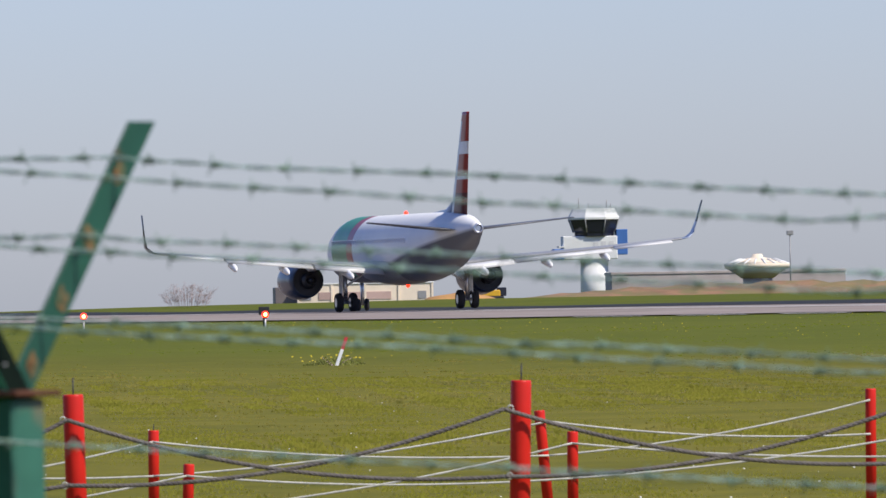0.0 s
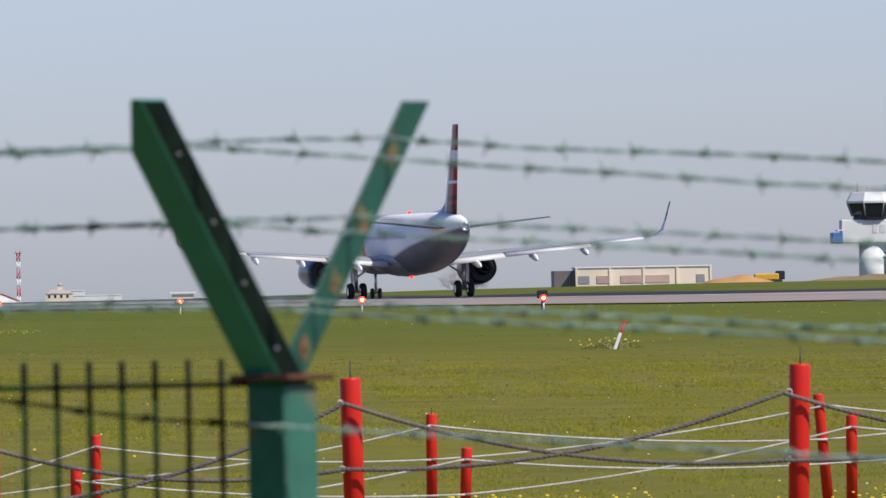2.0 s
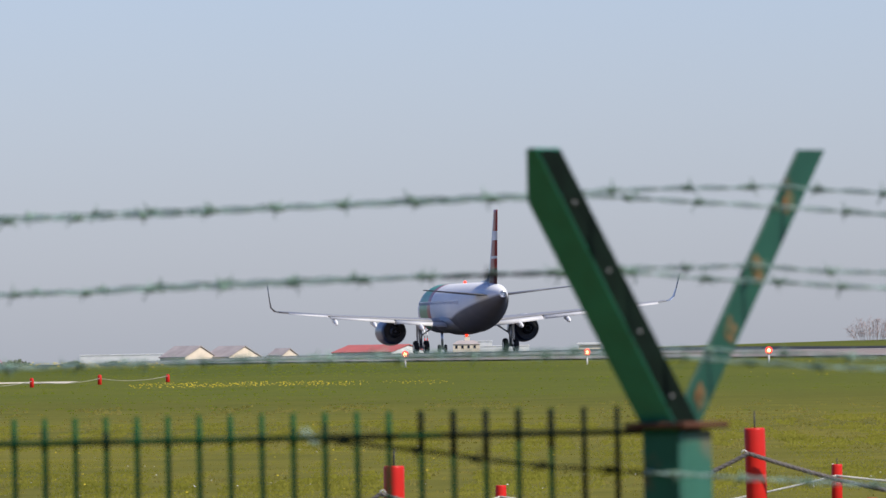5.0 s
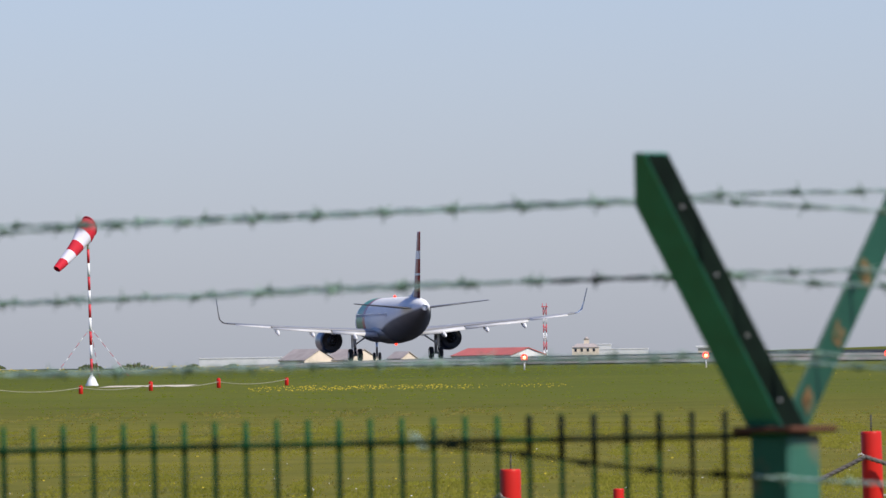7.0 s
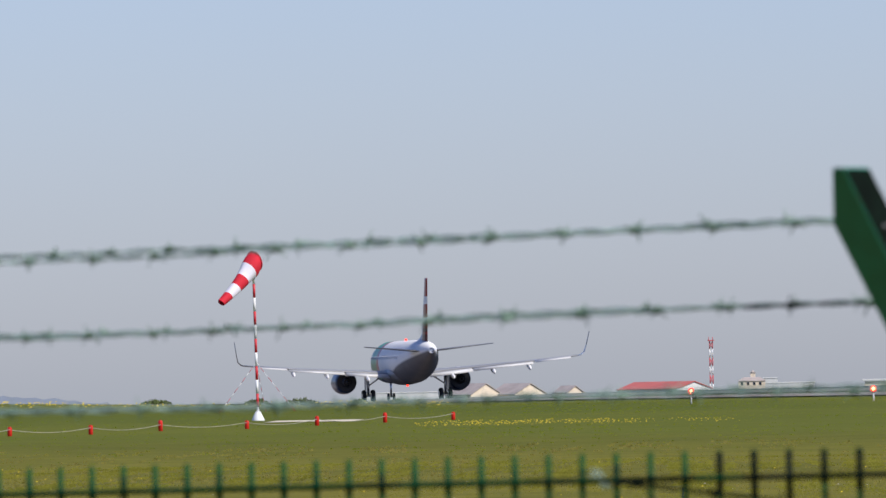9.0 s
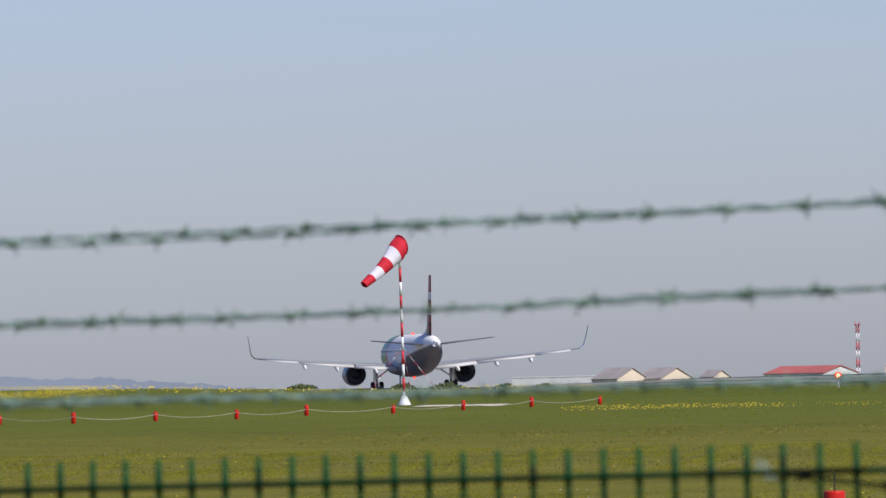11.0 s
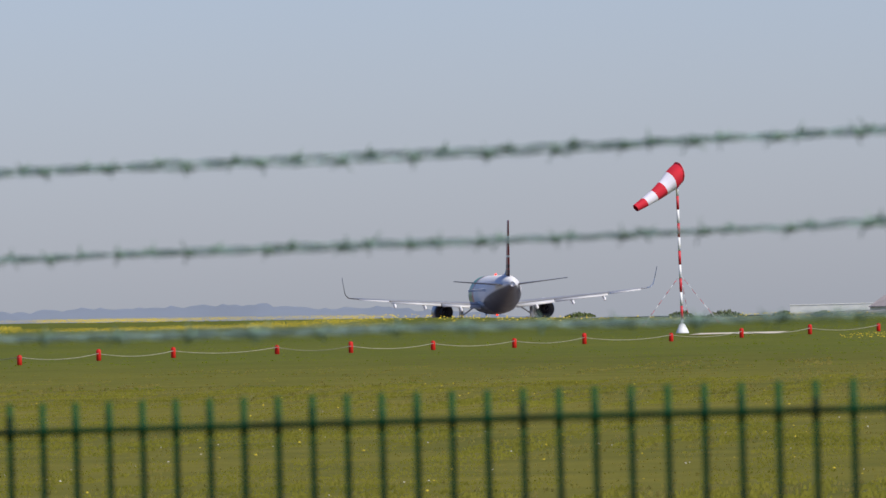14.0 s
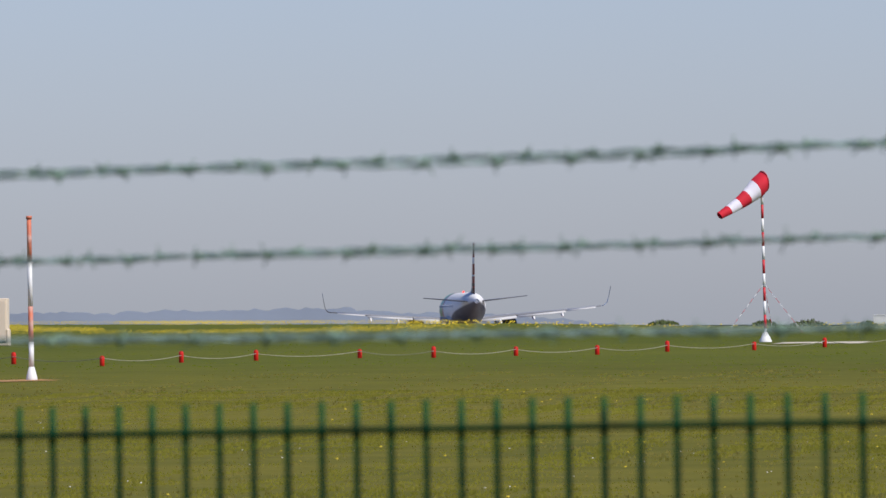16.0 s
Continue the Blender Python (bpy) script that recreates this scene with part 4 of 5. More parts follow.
def cabinet_on_frame(x, y):
    g = ground_z(x, y)
    ob = thing("equipment_cabinet", x, y, g, "cream equipment cabinet on a red tubular frame", "cabinet")
    part("cabinet_body", add_box(bmesh.new(), 0.12, 0, 1.2, 0.55, 0.5, 1.25, bevel=0.02), CREAM, ob)
    part("cabinet_door", add_box(bmesh.new(), 0.12, -0.26, 1.2, 0.47, 0.025, 1.12, bevel=0.008), CREAM, ob)
    part("lower_box", add_box(bmesh.new(), 0.26, -0.05, 0.75, 0.36, 0.4, 0.45, bevel=0.02), CREAM, ob)
    for dx in (-0.22, 0.02):
        part("leg", add_tube(bmesh.new(), (dx, -0.3, -0.1), (dx, -0.3, 1.95), 0.045, sides=10), MAST_RED, ob)
    return ob


cabinet_on_frame(-37.02, 277.5)


def leaning_stake(x, y):
    g = ground_z(x, y)
    ob = thing("marker_stake", x, y, g, "leaning red and white wooden stake among weeds", "stake")
    ob.matrix_world = pose(x, y, g) @ Matrix.Rotation(radians(20), 4, "Y")
    for z0, z1, m in ((-0.1, 0.12, MAST_WHITE), (0.12, 0.42, MAST_WHITE), (0.42, 0.72, MAST_RED)):
        part("stake_band", add_box(bmesh.new(), 0, 0, (z0 + z1) / 2, 0.075, 0.05, z1 - z0, bevel=0.006), m, ob)
    return ob


leaning_stake(10.88, 236.6)


# ---------------------------------------------------------------- plants
def leaf_mesh(name, spots, size, mat, rng, up=0.5):
    """Many small leaf blades at the given spots, as one mesh."""
    vs, fs = [], []
    for x, y, z in spots:
        a, l = rng.uniform(0, math.tau), size * rng.uniform(0.6, 1.3)
        w = l * 0.35
        dx, dy = math.cos(a), math.sin(a)
        tilt = rng.uniform(-up, up)
        n = len(vs)
        vs += [(x - dx * w, y - dy * w, z), (x + dx * w, y + dy * w, z), (x + dx * w * 0.5 + tilt * l, y - dx * tilt * l, z + l * 0.8), (x - dx * w * 0.5 + tilt * l, y + dy * tilt * l, z + l)]
        fs.append((n, n + 1, n + 2, n + 3))
    me = bpy.data.meshes.new(name)
    me.from_pydata(vs, [], fs)
    me.materials.append(mat)
    return me


def field_spots(rng, count, t0, t1, d0, d1, keep=lambda x, y: True, power=1.0):
    out = []
    while len(out) < count:
        t = radians(rng.uniform(t0, t1))
        d = math.sqrt(d0 * d0 + (d1 * d1 - d0 * d0) * rng.random() ** power)
        x, y = d * math.sin(t), d * math.cos(t)
        if keep(x, y):
            out.append((x, y, ground_z(x, y)))
    return out


def stuff(name, me, label, category):
    return tagged(new(name, me), label, category, kind="stuff")


rng = random.Random(4)


def blade_mesh(spots, size, rng):
    """Tufts of three bent blades."""
    vs, fs = [], []
    for x, y, z in spots:
        for b in range(3):
            a, l = rng.uniform(0, math.tau), size * rng.uniform(0.5, 1.4)
            w = 0.008 + 0.00008 * y
            bx, by = rng.uniform(-0.5, 0.5) * l, rng.uniform(-0.5, 0.5) * l
            ox, oy = rng.uniform(-0.06, 0.06), rng.uniform(-0.06, 0.06)
            n = len(vs)
            vs += [(x + ox - w, y + oy, z - 0.02), (x + ox + w, y + oy, z - 0.02), (x + ox + bx + w * 0.5, y + oy + by, z + l * 0.75), (x + ox + bx * 1.5, y + oy + by * 1.5, z + l)]
            fs.append((n, n + 1, n + 2, n + 3))
    me = bpy.data.meshes.new("grass_tufts")
    me.from_pydata(vs, [], fs)
    return me


clumpy = lambda x, y: noise.noise((x * 1.1, y * 0.03, 2)) + 0.8 * noise.noise((x * 4.0, y * 0.10, 7)) > -0.05
me = blade_mesh(field_spots(rng, 52000, -8.0, 6.8, 60, 210, clumpy), 0.021, rng)
me.materials.append(BLADE)
stuff("meadow_grass", me, "short green meadow grass in loose clumps", "grass")
me = blade_mesh(field_spots(rng, 9000, -8.0, 6.8, 60, 250, lambda x, y: not clumpy(x, y)), 0.024, rng)
me.materials.append(BLADE_DRY)
stuff("dry_grass", me, "dry yellowish grass blades among the meadow", "grass")
me = blade_mesh(field_spots(rng, 7000, -8.2, 6.8, 210, 440), 0.014, rng)
me.materials.append(BLADE_LUSH)
stuff("verge_grass", me, "taller grass along the edge of the runway", "grass")


def flower_mesh(spots, size, rng):
    vs, fs = [], []
    for x, y, z in spots:
        s = size * rng.uniform(0.6, 1.4)
        h = z + rng.uniform(0.04, 0.16)
        n = len(vs)
        for k in range(5):
            a = k * math.tau / 5
            vs.append((x + s * math.cos(a), y + s * 0.6 * math.sin(a), h + s * 0.55 * math.sin(a)))
        vs.append((x, y - 0.01, h - s * 0.2))
        fs += [(n + k, n + (k + 1) % 5, n + 5) for k in range(5)]
    me = bpy.data.meshes.new("flowers")
    me.from_pydata(vs, [], fs)
    return me


streaks = lambda x, y: noise.noise((x * 0.12, y * 0.02, 4)) > 0.12
tight = lambda x, y: noise.noise((x * 1.3, y * 0.35, 21)) > 0.05
bands = lambda x, y: noise.noise((x * 0.10, y * 0.05, 11)) + 0.4 * noise.noise((x * 0.6, y * 0.2, 3)) > 0.0
for nm, spots, size, mat, label in (
        ("buttercups", field_spots(rng, 520, 0.2, 6.8, 76, 98, streaks), 0.022, FLOWER, "scattered yellow buttercups in the meadow"),
        ("buttercups", field_spots(rng, 110, -8.0, 0.2, 92, 200), 0.014, FLOWER, "scattered yellow buttercups in the meadow"),
        ("buttercups", field_spots(rng, 320, 1.2, 5.6, 71, 80, tight), 0.014, FLOWER, "loose groups of yellow buttercups in the near grass"),
        ("daisies", field_spots(rng, 170, -8.0, 6.8, 80, 170), 0.009, DAISY, "small white daisies dotted over the grass"),
        ("buttercups", field_spots(rng, 420, -2.4, 0.5, 305, 314, bands), 0.017, FLOWER, "band of yellow flowers before the runway"),
        ("buttercups", field_spots(rng, 150, 0.0, 6.8, 300, 425, bands), 0.02, FLOWER, "yellow flowers near the runway edge"),
        ("flower_field", field_spots(rng, 34000, -9.5, -4.9, 388, 440, lambda x, y: bands(x, y) and rng.random() < (-math.degrees(math.atan2(x, y)) - 4.7) / 1.6), 0.0115, FLOWER, "dense strip of bright yellow flowers"),
        ("flower_field", field_spots(rng, 420, -5.4, -2.2, 405, 440, bands), 0.032, FLOWER, "thin strip of yellow flowers on the rise")):
    me = flower_mesh(spots, size, rng)
    me.materials.append(mat)
    stuff(nm, me, label, "flowers")


def shrub(x, y, w, h, mat, label, count=420, size=0.09):
    g = ground_z(x, y)
    ob = thing("shrub", x, y, g, label, "shrub", "low shrubs")
    r = random.Random(int(abs(x * 31 + y)))
    bm = bmesh.new()
    for k in range(7):
        a = r.uniform(0, math.tau)
        add_tube(bm, (0, 0, -0.05), (w * 0.35 * math.cos(a), w * 0.3 * math.sin(a), h * r.uniform(0.5, 0.85)), 0.015, 0.005, 5)
    part("stems", bm, BARE_TWIG, ob)
    spots = []
    for k in range(count):
        a, q = r.uniform(0, math.tau), r.random() ** 0.5
        px, py = q * w / 2 * math.cos(a), q * w / 2 * math.sin(a)
        top = h * (1 - q * q) * (0.75 + 0.35 * noise.noise((px * 4, py * 4, x)))
        spots.append((px, py, max(0, top * r.random() ** 0.5)))
    lv = new("leaves", leaf_mesh("leaves", spots, size, mat, r))
    lv.parent = ob
    return ob


shrub(10.9, 237.9, 1.5, 0.26, WEED, "weedy yellowish green clump round a leaning stake", 380, 0.05)
for x, y, w, h in ((-22.6, 425, 1.6, 0.32), (-24.6, 428, 1.1, 0.28), (-20.2, 426, 0.9, 0.22), (-28.9, 429, 1.3, 0.22), (-18.7, 430, 0.8, 0.2)):
    shrub(x, y, w, h, BUSH, "low dark green shrub on the grassy rise")
me = flower_mesh([(10.9 + rng.gauss(0, 0.45), 237.2 + rng.uniform(-0.6, 0.4), ground_z(10.9, 237) + rng.uniform(0.0, 0.18)) for k in range(30)], 0.022, rng)
me.materials.append(FLOWER)
stuff("buttercups", me, "yellow flowers in the weeds round the stake", "flowers")


def bare_bush(x, y, w, h):
    g = ground_z(x, y)
    ob = thing("bare_bush", x, y, g, "leafless reddish bush behind the runway", "bush")
    r = random.Random(8)
    bm, trunk = bmesh.new(), bmesh.new()
    for k in range(20):
        # stems fan out from a broad foot
        u = -1 + 2 * (k + r.uniform(0.2, 0.8)) / 20
        foot = Vector((0.28 * w * u, r.uniform(-0.4, 0.4), -0.2))
        tip = Vector((0.42 * w * u + r.uniform(-0.2, 0.2), r.uniform(-0.7, 0.7), h * (0.98 - 0.38 * u * u) * r.uniform(0.72, 1.0)))
        add_tube(trunk, foot, tip, 0.022, 0.008, 5)
        for j in range(20):
            p = foot.lerp(tip, r.uniform(0.25, 0.98))
            q = p + Vector((r.uniform(-0.45, 0.45) + 0.25 * u, r.uniform(-0.3, 0.3), r.uniform(0.05, 0.45)))
            q.z = min(q.z, h)
            add_tube(bm, p, q, 0.009, 0.005, 3)
            for i in range(2):
                m = p.lerp(q, r.uniform(0.3, 0.95))
                add_tube(bm, m, m + Vector((r.uniform(-0.25, 0.25), r.uniform(-0.2, 0.2), r.uniform(0.0, 0.25))), 0.006, 0.004, 3)
    part("limbs", trunk, BARE_TWIG, ob)
    part("twigs", bm, BARE_TWIG, ob)


bare_bush(27.7, 880.0, 5.0, 2.2)


def mound(x, y, w, d, h, mat, label):
    bm = bmesh.new()
    rows = []
    for i in range(13):
        row = []
        for j in range(41):
            u, v = i / 12 * 2 - 1, j / 40 * 2 - 1
            k = max(0.0, 1 - abs(v) ** 3) * max(0.0, 1 - u * u)
            px, py = v * w / 2, u * d / 2
            row.append(bm.verts.new((px, py, ground_z(x + px, y + py) - ground_z(x, y) - 0.3 + (h + 0.3) * k * (0.8 + 0.35 * noise.noise((px * 0.35, py * 0.2, x))))))
        rows.append(row)
    for a, b in zip(rows, rows[1:]):
        for k in range(40):
            bm.faces.new((a[k], a[k + 1], b[k + 1], b[k])).smooth = True
    bmesh.ops.recalc_face_normals(bm, faces=bm.faces)
    ob = part("earth_mound", bm, mat)
    ob.location = (x, y, ground_z(x, y))
    return tagged(ob, label, "mound", "earth mounds")


mound(110.0, 1180.0, 78.0, 30.0, 1.9, DIRT, "long bank of dry brown earth behind the runway")
mound(72.5, 1240.0, 11.0, 14.0, 1.6, DIRT_ORANGE, "heap of orange-brown earth behind the runway")


# ---------------------------------------------------------------- far buildings
def windows_row(parent, n, x0, step, y, z, w, h, mat):
    me = None
    for k in range(n):
        if me is None:
            ob = part("window", add_box(bmesh.new(), 0, 0, 0, w, 0.12, h), mat, parent)
            me = ob.data
        else:
            ob = new("window", me)
            ob.parent = parent
        ob.location = (x0 + step * k, y, z)


def gabled_hall(x, y, w, length, eave, ridge, wall, roof, label, turn=0.0, name="hangar"):
    """A hall whose gable faces the camera's side; its roof runs off at an angle."""
    g = ground_z(x, y)
    ob = thing(name, x, y, g, label, "building", "halls beyond the runway", rz=turn)
    e, r = eave - g, ridge - g
    bm = bmesh.new()
    loft(bm, [[(-w / 2, yy, -1), (w / 2, yy, -1), (w / 2, yy, e), (0, yy, r - 0.15), (-w / 2, yy, e)] for yy in (0.0, length)])
    for f in bm.faces:
        f.smooth = False
    wallob = part("wall_shell", bm, wall, ob)
    for s in (-1, 1):
        bm = bmesh.new()
        loft(bm, [[(0, yy, r + 0.1), (s * (w / 2 + 0.4), yy, e - 0.2), (s * (w / 2 + 0.4), yy, e + 0.1), (0, yy, r + 0.4)] for yy in (-0.4, length + 0.4)])
        for f in bm.faces:
            f.smooth = False
        part("roof_slope", bm, roof, ob)
    part("hall_door", add_box(bmesh.new(), 0, -0.06, (e - 1) / 2, w * 0.45, 0.12, e - 1), wall, wallob)
    return ob


gabled_hall(-139.5, 4000.0, 15.0, 17.0, 1.9, 6.0, CREAM, ROOF_GREY, "cream gabled hall with long grey roof", 38)
gabled_hall(-122.0, 4000.0, 15.5, 17.0, 1.7, 5.7, CREAM, ROOF_GREY, "cream gabled hall with long grey roof", 38)
gabled_hall(-104.8, 4020.0, 8.0, 9.0, 1.9, 4.4, CREAM, ROOF_GREY, "small cream gabled hall with grey roof", 38)
gabled_hall(-57.4, 4000.0, 20.0, 32.0, 2.6, 5.2, CONCRETE, ROOF_RED, "white gabled hall with long red roof", 48)


def long_building(x, y, w, d, low, top, wall, label, windows=0, name="long_building", band=None, roof=ROOF_GREY):
    g = ground_z(x, y)
    ob = thing(name, x, y, g, label, "building")
    h = top - g
    part("wall_shell", add_box(bmesh.new(), 0, 0, h / 2 - 0.5, w, d, h + 1), wall, ob)
    part("parapet", add_box(bmesh.new(), 0, 0, h + 0.2, w + 0.3, d + 0.3, 0.4, bevel=0.05), roof, ob)
    if windows:
        windows_row(ob, windows, -w / 2 + w / windows / 2, w / windows, -d / 2 - 0.02, h - (top - low) * 0.5, w / windows * 0.6, (top - low) * 0.4, GLASS_DARK)
    return ob


long_building(-170.0, 4050.0, 38.0, 16.0, -2.0, 3.1, CONCRETE, "long low white building beyond the airfield", roof=CONCRETE)
long_building(-21.0, 4040.0, 22.0, 12.0, 1.0, 4.0, CONCRETE, "long low white building beyond the airfield", roof=CONCRETE)
long_building(-28.0, 4080.0, 6.0, 8.0, 1.0, 6.0, CONCRETE, "low white building beyond the airfield", roof=CONCRETE)


def church_like(x, y):
    g = ground_z(x, y)
    ob = thing("tower_house", x, y, g, "cream house with a small tower and pitched roof", "building")
    part("wall_shell", add_box(bmesh.new(), 0, 0, (5.2 - g) / 2, 10.5, 8, 5.2 - g), CREAM, ob)
    bm = bmesh.new()
    loft(bm, [[(-5.6, yy, 5.1 - g), (5.6, yy, 5.1 - g), (3.2, yy * 0.4, 6.6 - g), (-3.2, yy * 0.4, 6.6 - g)] for yy in (-4.3, 4.3)])
    part("roof", bm, ROOF_GREY, ob)
    t = part("tower", add_box(bmesh.new(), 0.4, -0.5, (8.4 - g) / 2 + 1, 2.0, 2.0, 8.4 - g - 2), CREAM, ob)
    bm = bmesh.new()
    loft(bm, [[(0.4 + r * a, -0.5 + r * b, z) for a, b in ((-1, -1), (1, -1), (1, 1), (-1, 1))] for z, r in ((8.2 - g, 1.15), (9.4 - g, 0.1))])
    part("tower_cap", bm, ROOF_GREY, t)
    windows_row(ob, 4, -3.9, 2.4, -4.02, 4.0 - g, 0.9, 1.2, GLASS_DARK)


church_like(-34.6, 4000.0)


def lattice_mast(x, y, top):
    g = ground_z(x, y)
    ob = thing("radio_mast", x, y, g, "red and white banded radio mast", "mast")
    h = top - g
    n = 8
    for k in range(n):
        bm = bmesh.new()
        z0, z1 = h * k / n, h * (k + 1) / n
        for a, b in ((-0.6, -0.6), (0.6, -0.6), (0.6, 0.6), (-0.6, 0.6)):
            add_tube(bm, (a, b, z0), (a, b, z1), 0.16, sides=6)
        for s in (-1, 1):
            add_tube(bm, (-0.6 * s, -0.6, z0), (0.6 * s, -0.6, z1), 0.10, sides=4)
            add_tube(bm, (-0.6 * s, 0.6, z0), (0.6 * s, 0.6, z1), 0.10, sides=4)
        part("mast_section", bm, MAST_RED if k % 2 else MAST_WHITE, ob)
    part("platform", add_box(bmesh.new(), 0, 0, h, 2.6, 2.6, 0.35, bevel=0.05), MAST_RED, ob)
    for a in (-0.9, 0.7):
        part("aerial", add_tube(bmesh.new(), (a, 0, h), (a, 0, h + 1.4), 0.12, sides=6), MAST_RED, ob)


lattice_mast(-50.6, 4010.0, 21.4)


def terminal(x, y):
    g = ground_z(x, y)
    ob = thing("service_building", x, y, g, "long cream service building with dark window bands", "building")
    h = 5.35 - g
    part("wall_shell", add_box(bmesh.new(), 0, 0, h / 2 - 0.5, 20.0, 12, h + 1), CREAM, ob)
    part("roof_edge", add_box(bmesh.new(), 0, 0, h + 0.1, 20.3, 12.3, 0.2, bevel=0.03), CONCRETE, ob)
    part("end_block", add_box(bmesh.new(), -11.6, 1, h / 2 - 0.7, 3.2, 9, h + 0.8, bevel=0.05), ROOF_GREY_DARK, ob)
    for wx, ww, m in ((-6.0, 1.8, ROOF_RED_DARK), (0.2, 7.2, ROOF_RED_DARK), (-9.0, 2.0, GREY_PAINT), (8.4, 1.2, GREY_PAINT)):
        part("window_band", add_box(bmesh.new(), wx, -6.03, h - 1.7, ww, 0.14, 1.1), m, ob)
    for k in range(5):
        part("pilaster", add_box(bmesh.new(), -9.9 + 4.95 * k, -6.05, h / 2, 0.3, 0.2, h), CREAM, ob)


terminal(73.2, 1500.0)


def digger(x, y):
    g = ground_z(x, y)
    ob = thing("yellow_excavator", x, y, g, "yellow construction machine parked by the earth heaps", "vehicle")
    part("chassis", add_box(bmesh.new(), 0, 0, 0.55, 3.6, 2.0, 0.8, bevel=0.1), DARK_METAL, ob)
    part("bodywork", add_box(bmesh.new(), -0.4, 0, 1.35, 3.4, 1.9, 0.9, bevel=0.12), MACHINE_YELLOW, ob)
    part("cab", add_box(bmesh.new(), 1.5, 0, 1.55, 1.3, 1.6, 1.2, bevel=0.1), GLASS_DARK, ob)
    for dx in (-1.2, 1.2):
        part("wheel", add_tube(bmesh.new(), (dx, -1.1, 0.45), (dx, -0.7, 0.45), 0.45, sides=14), TYRE, ob)
    return ob


digger(79.5, 1295.0).scale = (0.92, 0.92, 0.92)


def control_tower(x, y):
    g = ground_z(x, y)
    ob = thing("control_tower", x, y, g, "white airport control tower with dark glazed cab and blue side", "control tower")
    b = -g

    def prism(name, pts, mat, parent=None, label=""):
        """A turned body from rows of height and radius, eight-sided."""
        bm = bmesh.new()
        loft(bm, [[(r * math.cos(k * math.tau / 8 + 0.39), r * math.sin(k * math.tau / 8 + 0.39), z + b) for k in range(8)] for z, r in pts])
        for f in bm.faces:
            f.smooth = False
        return part(name, bm, mat, parent or ob, label)

    part("shaft", add_tube(bmesh.new(), (0, 0, -1), (0, 0, 10.6 + b), 2.85, 2.75, sides=28), CONCRETE, ob)
    low = part("service_floor", add_box(bmesh.new(), -1.0, 0, 12.95 + b, 10.8, 6.4, 4.6, bevel=0.15), CONCRETE, ob)
    part("blue_bay", add_box(bmesh.new(), 5.35, 0.2, 14.0 + b, 2.2, 6, 5.0, bevel=0.1), BLUE, ob, "blue clad bay")
    part("blue_bay", add_box(bmesh.new(), -7.2, -0.5, 11.7 + b, 2.2, 6, 2.2, bevel=0.2), BLUE, ob, "blue clad bay")
    part("balcony", add_box(bmesh.new(), -6.6, -0.5, 13.2 + b, 1.2, 6, 0.25), CONCRETE, ob)
    for k in range(3):
        part("window", add_box(bmesh.new(), 0.2 + 1.5 * k, -3.22, 13.4 + b, 0.9, 0.12, 1.6), FLAP_GREY, low)
    prism("neck", ((15.2, 4.1), (16.2, 4.2)), GLASS_DARK)
    cab = prism("cab_glazing", ((16.0, 4.3), (18.6, 5.25)), GLASS_DARK, label="dark outward-leaning cab windows")
    for k in range(8):
        a = k * math.tau / 8 + 0.39
        part("mullion", add_tube(bmesh.new(), (4.32 * math.cos(a), 4.32 * math.sin(a), 16.0 + b), (5.28 * math.cos(a), 5.28 * math.sin(a), 18.6 + b), 0.12, sides=5), GREY_PAINT, cab)
    prism("roof", ((18.5, 5.35), (18.9, 5.4), (20.5, 4.5), (20.7, 4.3)), CONCRETE)
    for dx, h in ((-2.9, 2.2), (-1.0, 1.2), (2.6, 1.7), (3.4, 1.0)):
        part("aerial", add_tube(bmesh.new(), (dx, 0, 20.6 + b), (dx, 0, 20.6 + h + b), 0.10, sides=6), GREY_PAINT, ob)


control_tower(143.4, 2000.0)


def saucer_building(x, y):
    g = ground_z(x, y)
    ob = thing("saucer_building", x, y, g, "round saucer-shaped pale building with ribbed roof", "building")
    b = -g
    n = 32

    def turned(name, pts, mat):
        bm = bmesh.new()
        loft(bm, [[(r * math.cos(k * math.tau / n), r * math.sin(k * math.tau / n), z + b) for k in range(n)] for z, r in pts])
        return part(name, bm, mat, ob)

    turned("foot", ((g - 1, 2.2), (5.4, 2.2)), ROOF_GREY)
    turned("bowl", ((5.2, 2.4), (5.9, 3.3), (6.7, 4.7)), ROOF_GREY)
    turned("rim", ((6.7, 4.8), (7.3, 5.0), (7.35, 4.7)), CREAM)
    turned("roof", ((7.3, 4.7), (8.0, 2.6), (8.3, 0.9), (8.8, 0.7), (8.85, 0.1)), CREAM)
    for k in range(18):
        a = k * math.tau / 18
        part("rib", add_tube(bmesh.new(), (4.9 * math.cos(a), 4.9 * math.sin(a), 7.25 + b), (2.6 * math.cos(a), 2.6 * math.sin(a), 8.05 + b), 0.14, sides=5), CONCRETE, ob)


saucer_building(131.8, 1500.0)
long_building(132.0, 1560.0, 36.0, 14.0, 3.6, 6.2, ROOF_GREY, "long grey-brown building behind the earth bank")


def lamp_mast(x, y, top):
    g = ground_z(x, y)
    ob = thing("light_mast", x, y, g, "tall grey floodlight mast", "light mast")
    h = top - g
    part("pole", add_tube(bmesh.new(), (0, 0, -0.3), (0, 0, h), 0.14, 0.09, 8), GREY_PAINT, ob)
    part("lamp_head", add_box(bmesh.new(), 0, 0, h, 1.0, 0.5, 0.7, bevel=0.08), GREY_PAINT, ob)


lamp_mast(135.8, 1490.0, 11.8)


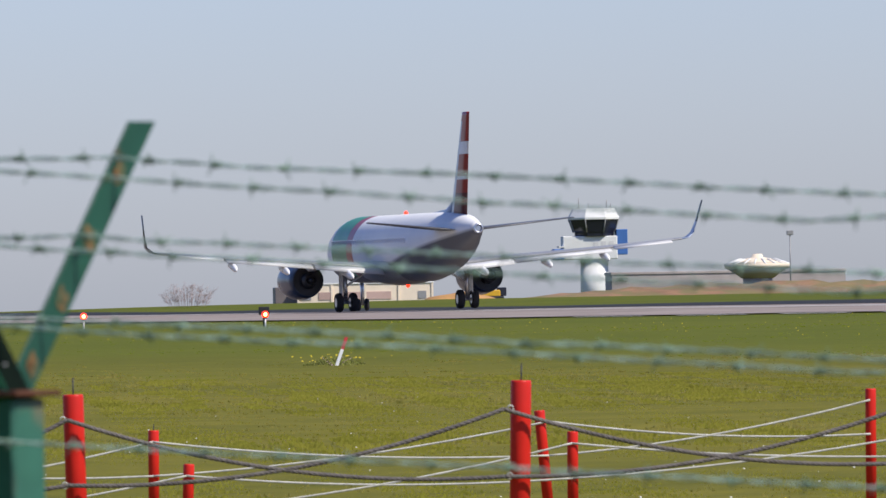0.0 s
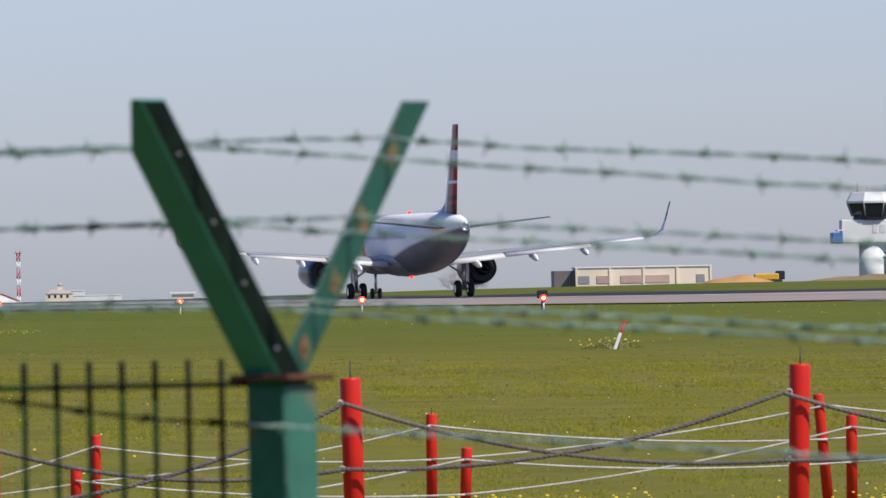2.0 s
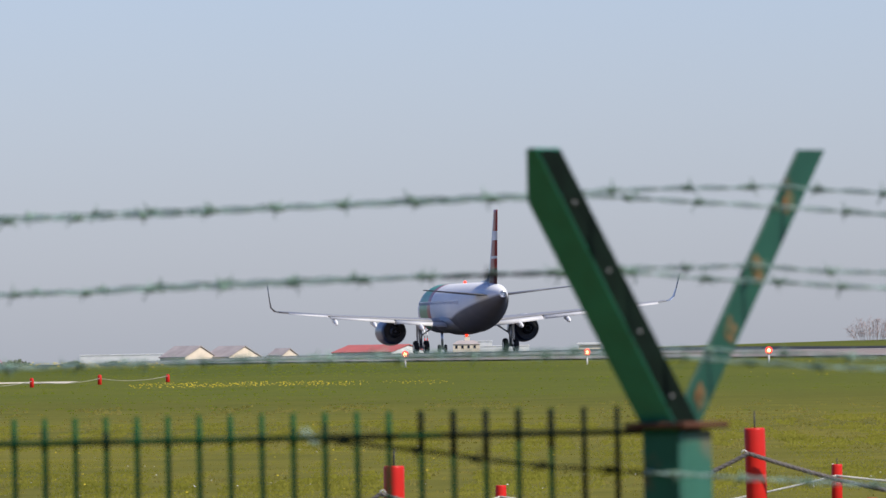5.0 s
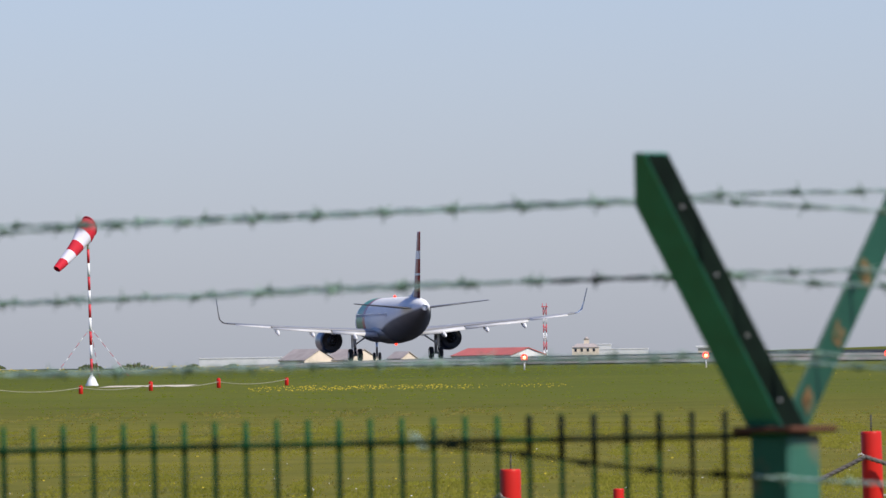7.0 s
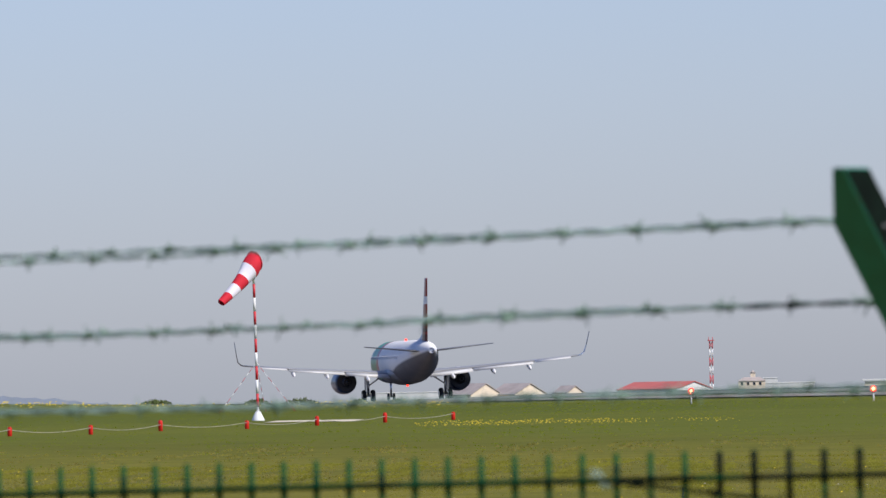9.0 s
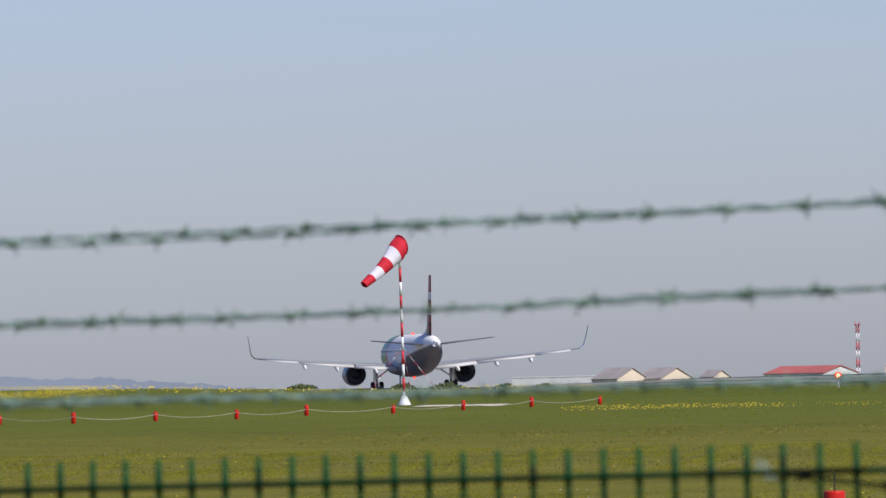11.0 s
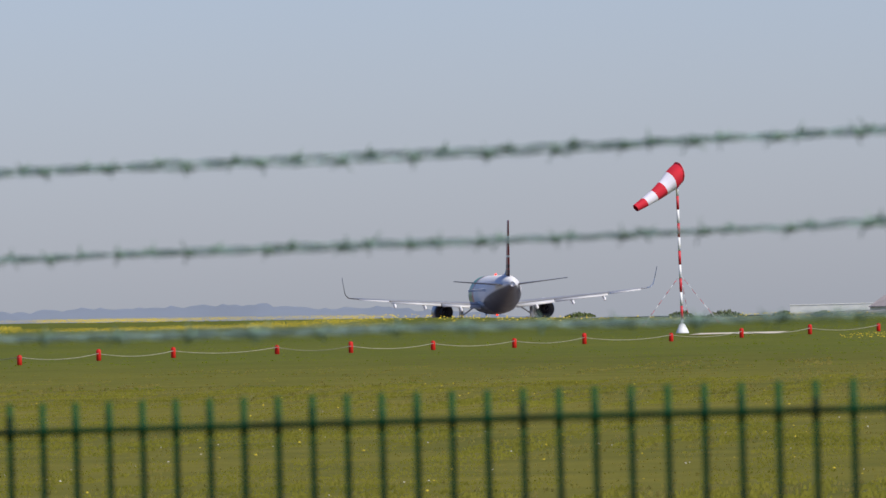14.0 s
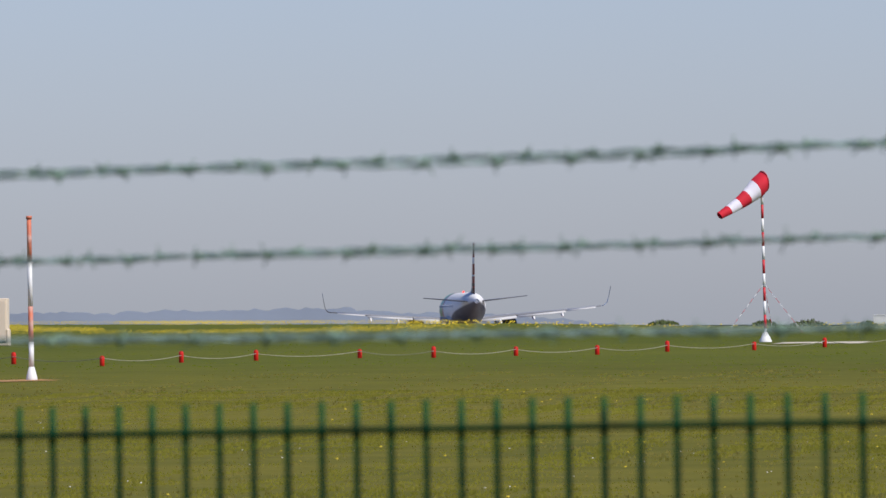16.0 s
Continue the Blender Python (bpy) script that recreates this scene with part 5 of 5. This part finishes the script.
def flat_hut(x, y):
    g = ground_z(x, y)
    ob = thing("flat_roofed_hut", x, y, g, "small cream hut with flat overhanging roof", "hut")
    h = 2.75 - g
    part("wall_shell", add_box(bmesh.new(), 0, 0, h / 2 - 0.5, 3.2, 3, h + 0.6), CREAM, ob)
    part("roof", add_box(bmesh.new(), 0, 0, h, 3.9, 3.6, 0.25, bevel=0.03), CONCRETE, ob)


flat_hut(5.2, 1480.0)


# ---------------------------------------------------------------- far hills
def hills(y, label, base, humps, step, seed, mat):
    bm = bmesh.new()
    top, low, back_row = [], [], []
    x = -1000.0
    while x <= 1000.0:
        z = base + sum(h * math.exp(-((x - c) / w) ** 2) for c, w, h in humps)
        z += 1.3 * noise.noise((x * 0.02, seed, 0)) + 1.5 * noise.noise((x * 0.07, seed, 2)) + 1.6 * noise.noise((x * 0.21, seed, 4))
        top.append(bm.verts.new((x, y, z)))
        low.append(bm.verts.new((x, y - 1, -45)))
        back_row.append(bm.verts.new((x, y + 200, -60)))
        x += step
    for k in range(len(top) - 1):
        bm.faces.new((low[k], low[k + 1], top[k + 1], top[k]))
        bm.faces.new((top[k], top[k + 1], back_row[k + 1], back_row[k]))
    bmesh.ops.recalc_face_normals(bm, faces=bm.faces)
    return tagged(part("far_hills", bm, mat), label, "hills", kind="structure")


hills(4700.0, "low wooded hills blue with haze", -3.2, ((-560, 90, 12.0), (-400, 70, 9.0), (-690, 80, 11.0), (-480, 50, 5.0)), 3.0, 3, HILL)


# ---------------------------------------------------------------- what moves
ROLL = (
    (0, 32.89, 619.60, 1.56),
    (0.5, 29.45, 636.80, 1.51),
    (1, 25.40, 656.00, 1.41),
    (1.5, 22.06, 679.00, 1.46),
    (2, 18.28, 704.00, 1.54),
    (2.5, 14.42, 728.00, 1.43),
    (3, 10.47, 750.00, 1.59),
    (3.5, 6.52, 770.00, 1.55),
    (6, -16.61, 905.00, 1.73),
    (6.5, -20.93, 927.00, 1.69),
    (7, -25.93, 948.00, 1.62),
    (7.5, -30.28, 966.00, 1.72),
    (8, -34.31, 978.00, 1.47),
    (8.5, -38.01, 985.00, 1.33),
    (9, -42.35, 993.00, 1.30),
    (11.5, -62.50, 1047.00, 0.82),
    (12, -66.61, 1056.00, 0.88),
    (12.5, -70.72, 1068.00, 0.75),
    (13, -75.37, 1083.00, 0.70),
    (13.5, -79.87, 1101.00, 0.56),
    (14, -84.86, 1121.00, 0.39),
    (14.5, -90.16, 1144.00, 0.37),
    (15, -95.60, 1170.00, 0.20),
    (15.5, -101.08, 1197.00, 0.19),
    (16, -106.73, 1224.00, -0.30),
)


# how steeply the windsock hangs, in degrees as it looks from the fence
SWING = ((0, 45), (3, 50), (6.3, 56), (7.0, 53), (7.3, 48), (7.6, 37), (8.0, 34), (8.3, 34), (8.6, 37), (8.9, 49), (9.2, 52), (10.2, 48), (11.3, 45), (11.6, 40), (12.0, 43),
         (12.4, 54), (12.8, 54), (13.2, 53), (13.6, 50), (14.0, 39), (14.5, 39), (15.0, 33), (15.5, 31), (16.0, 38))


def hang(angle):
    """The sock's pose on its pole: swung further towards the fence when it looks steeper."""
    turn = -30.0 - max(0.0, angle - 32.0) * 0.7
    down = math.degrees(math.atan(math.tan(radians(angle)) * math.cos(radians(turn))))
    return pose(0.06, 0, 5.47) @ Matrix.Rotation(radians(180 - turn), 4, "Z") @ Matrix.Rotation(radians(down), 4, "Y")


def motions():
    walk(sock_hoop, [(t, hang(a)) for t, a in SWING])
    walk(plane, [(t, pose(x, y, z, 0.0, -0.7, 9.6)) for t, x, y, z in ROLL])


motions()
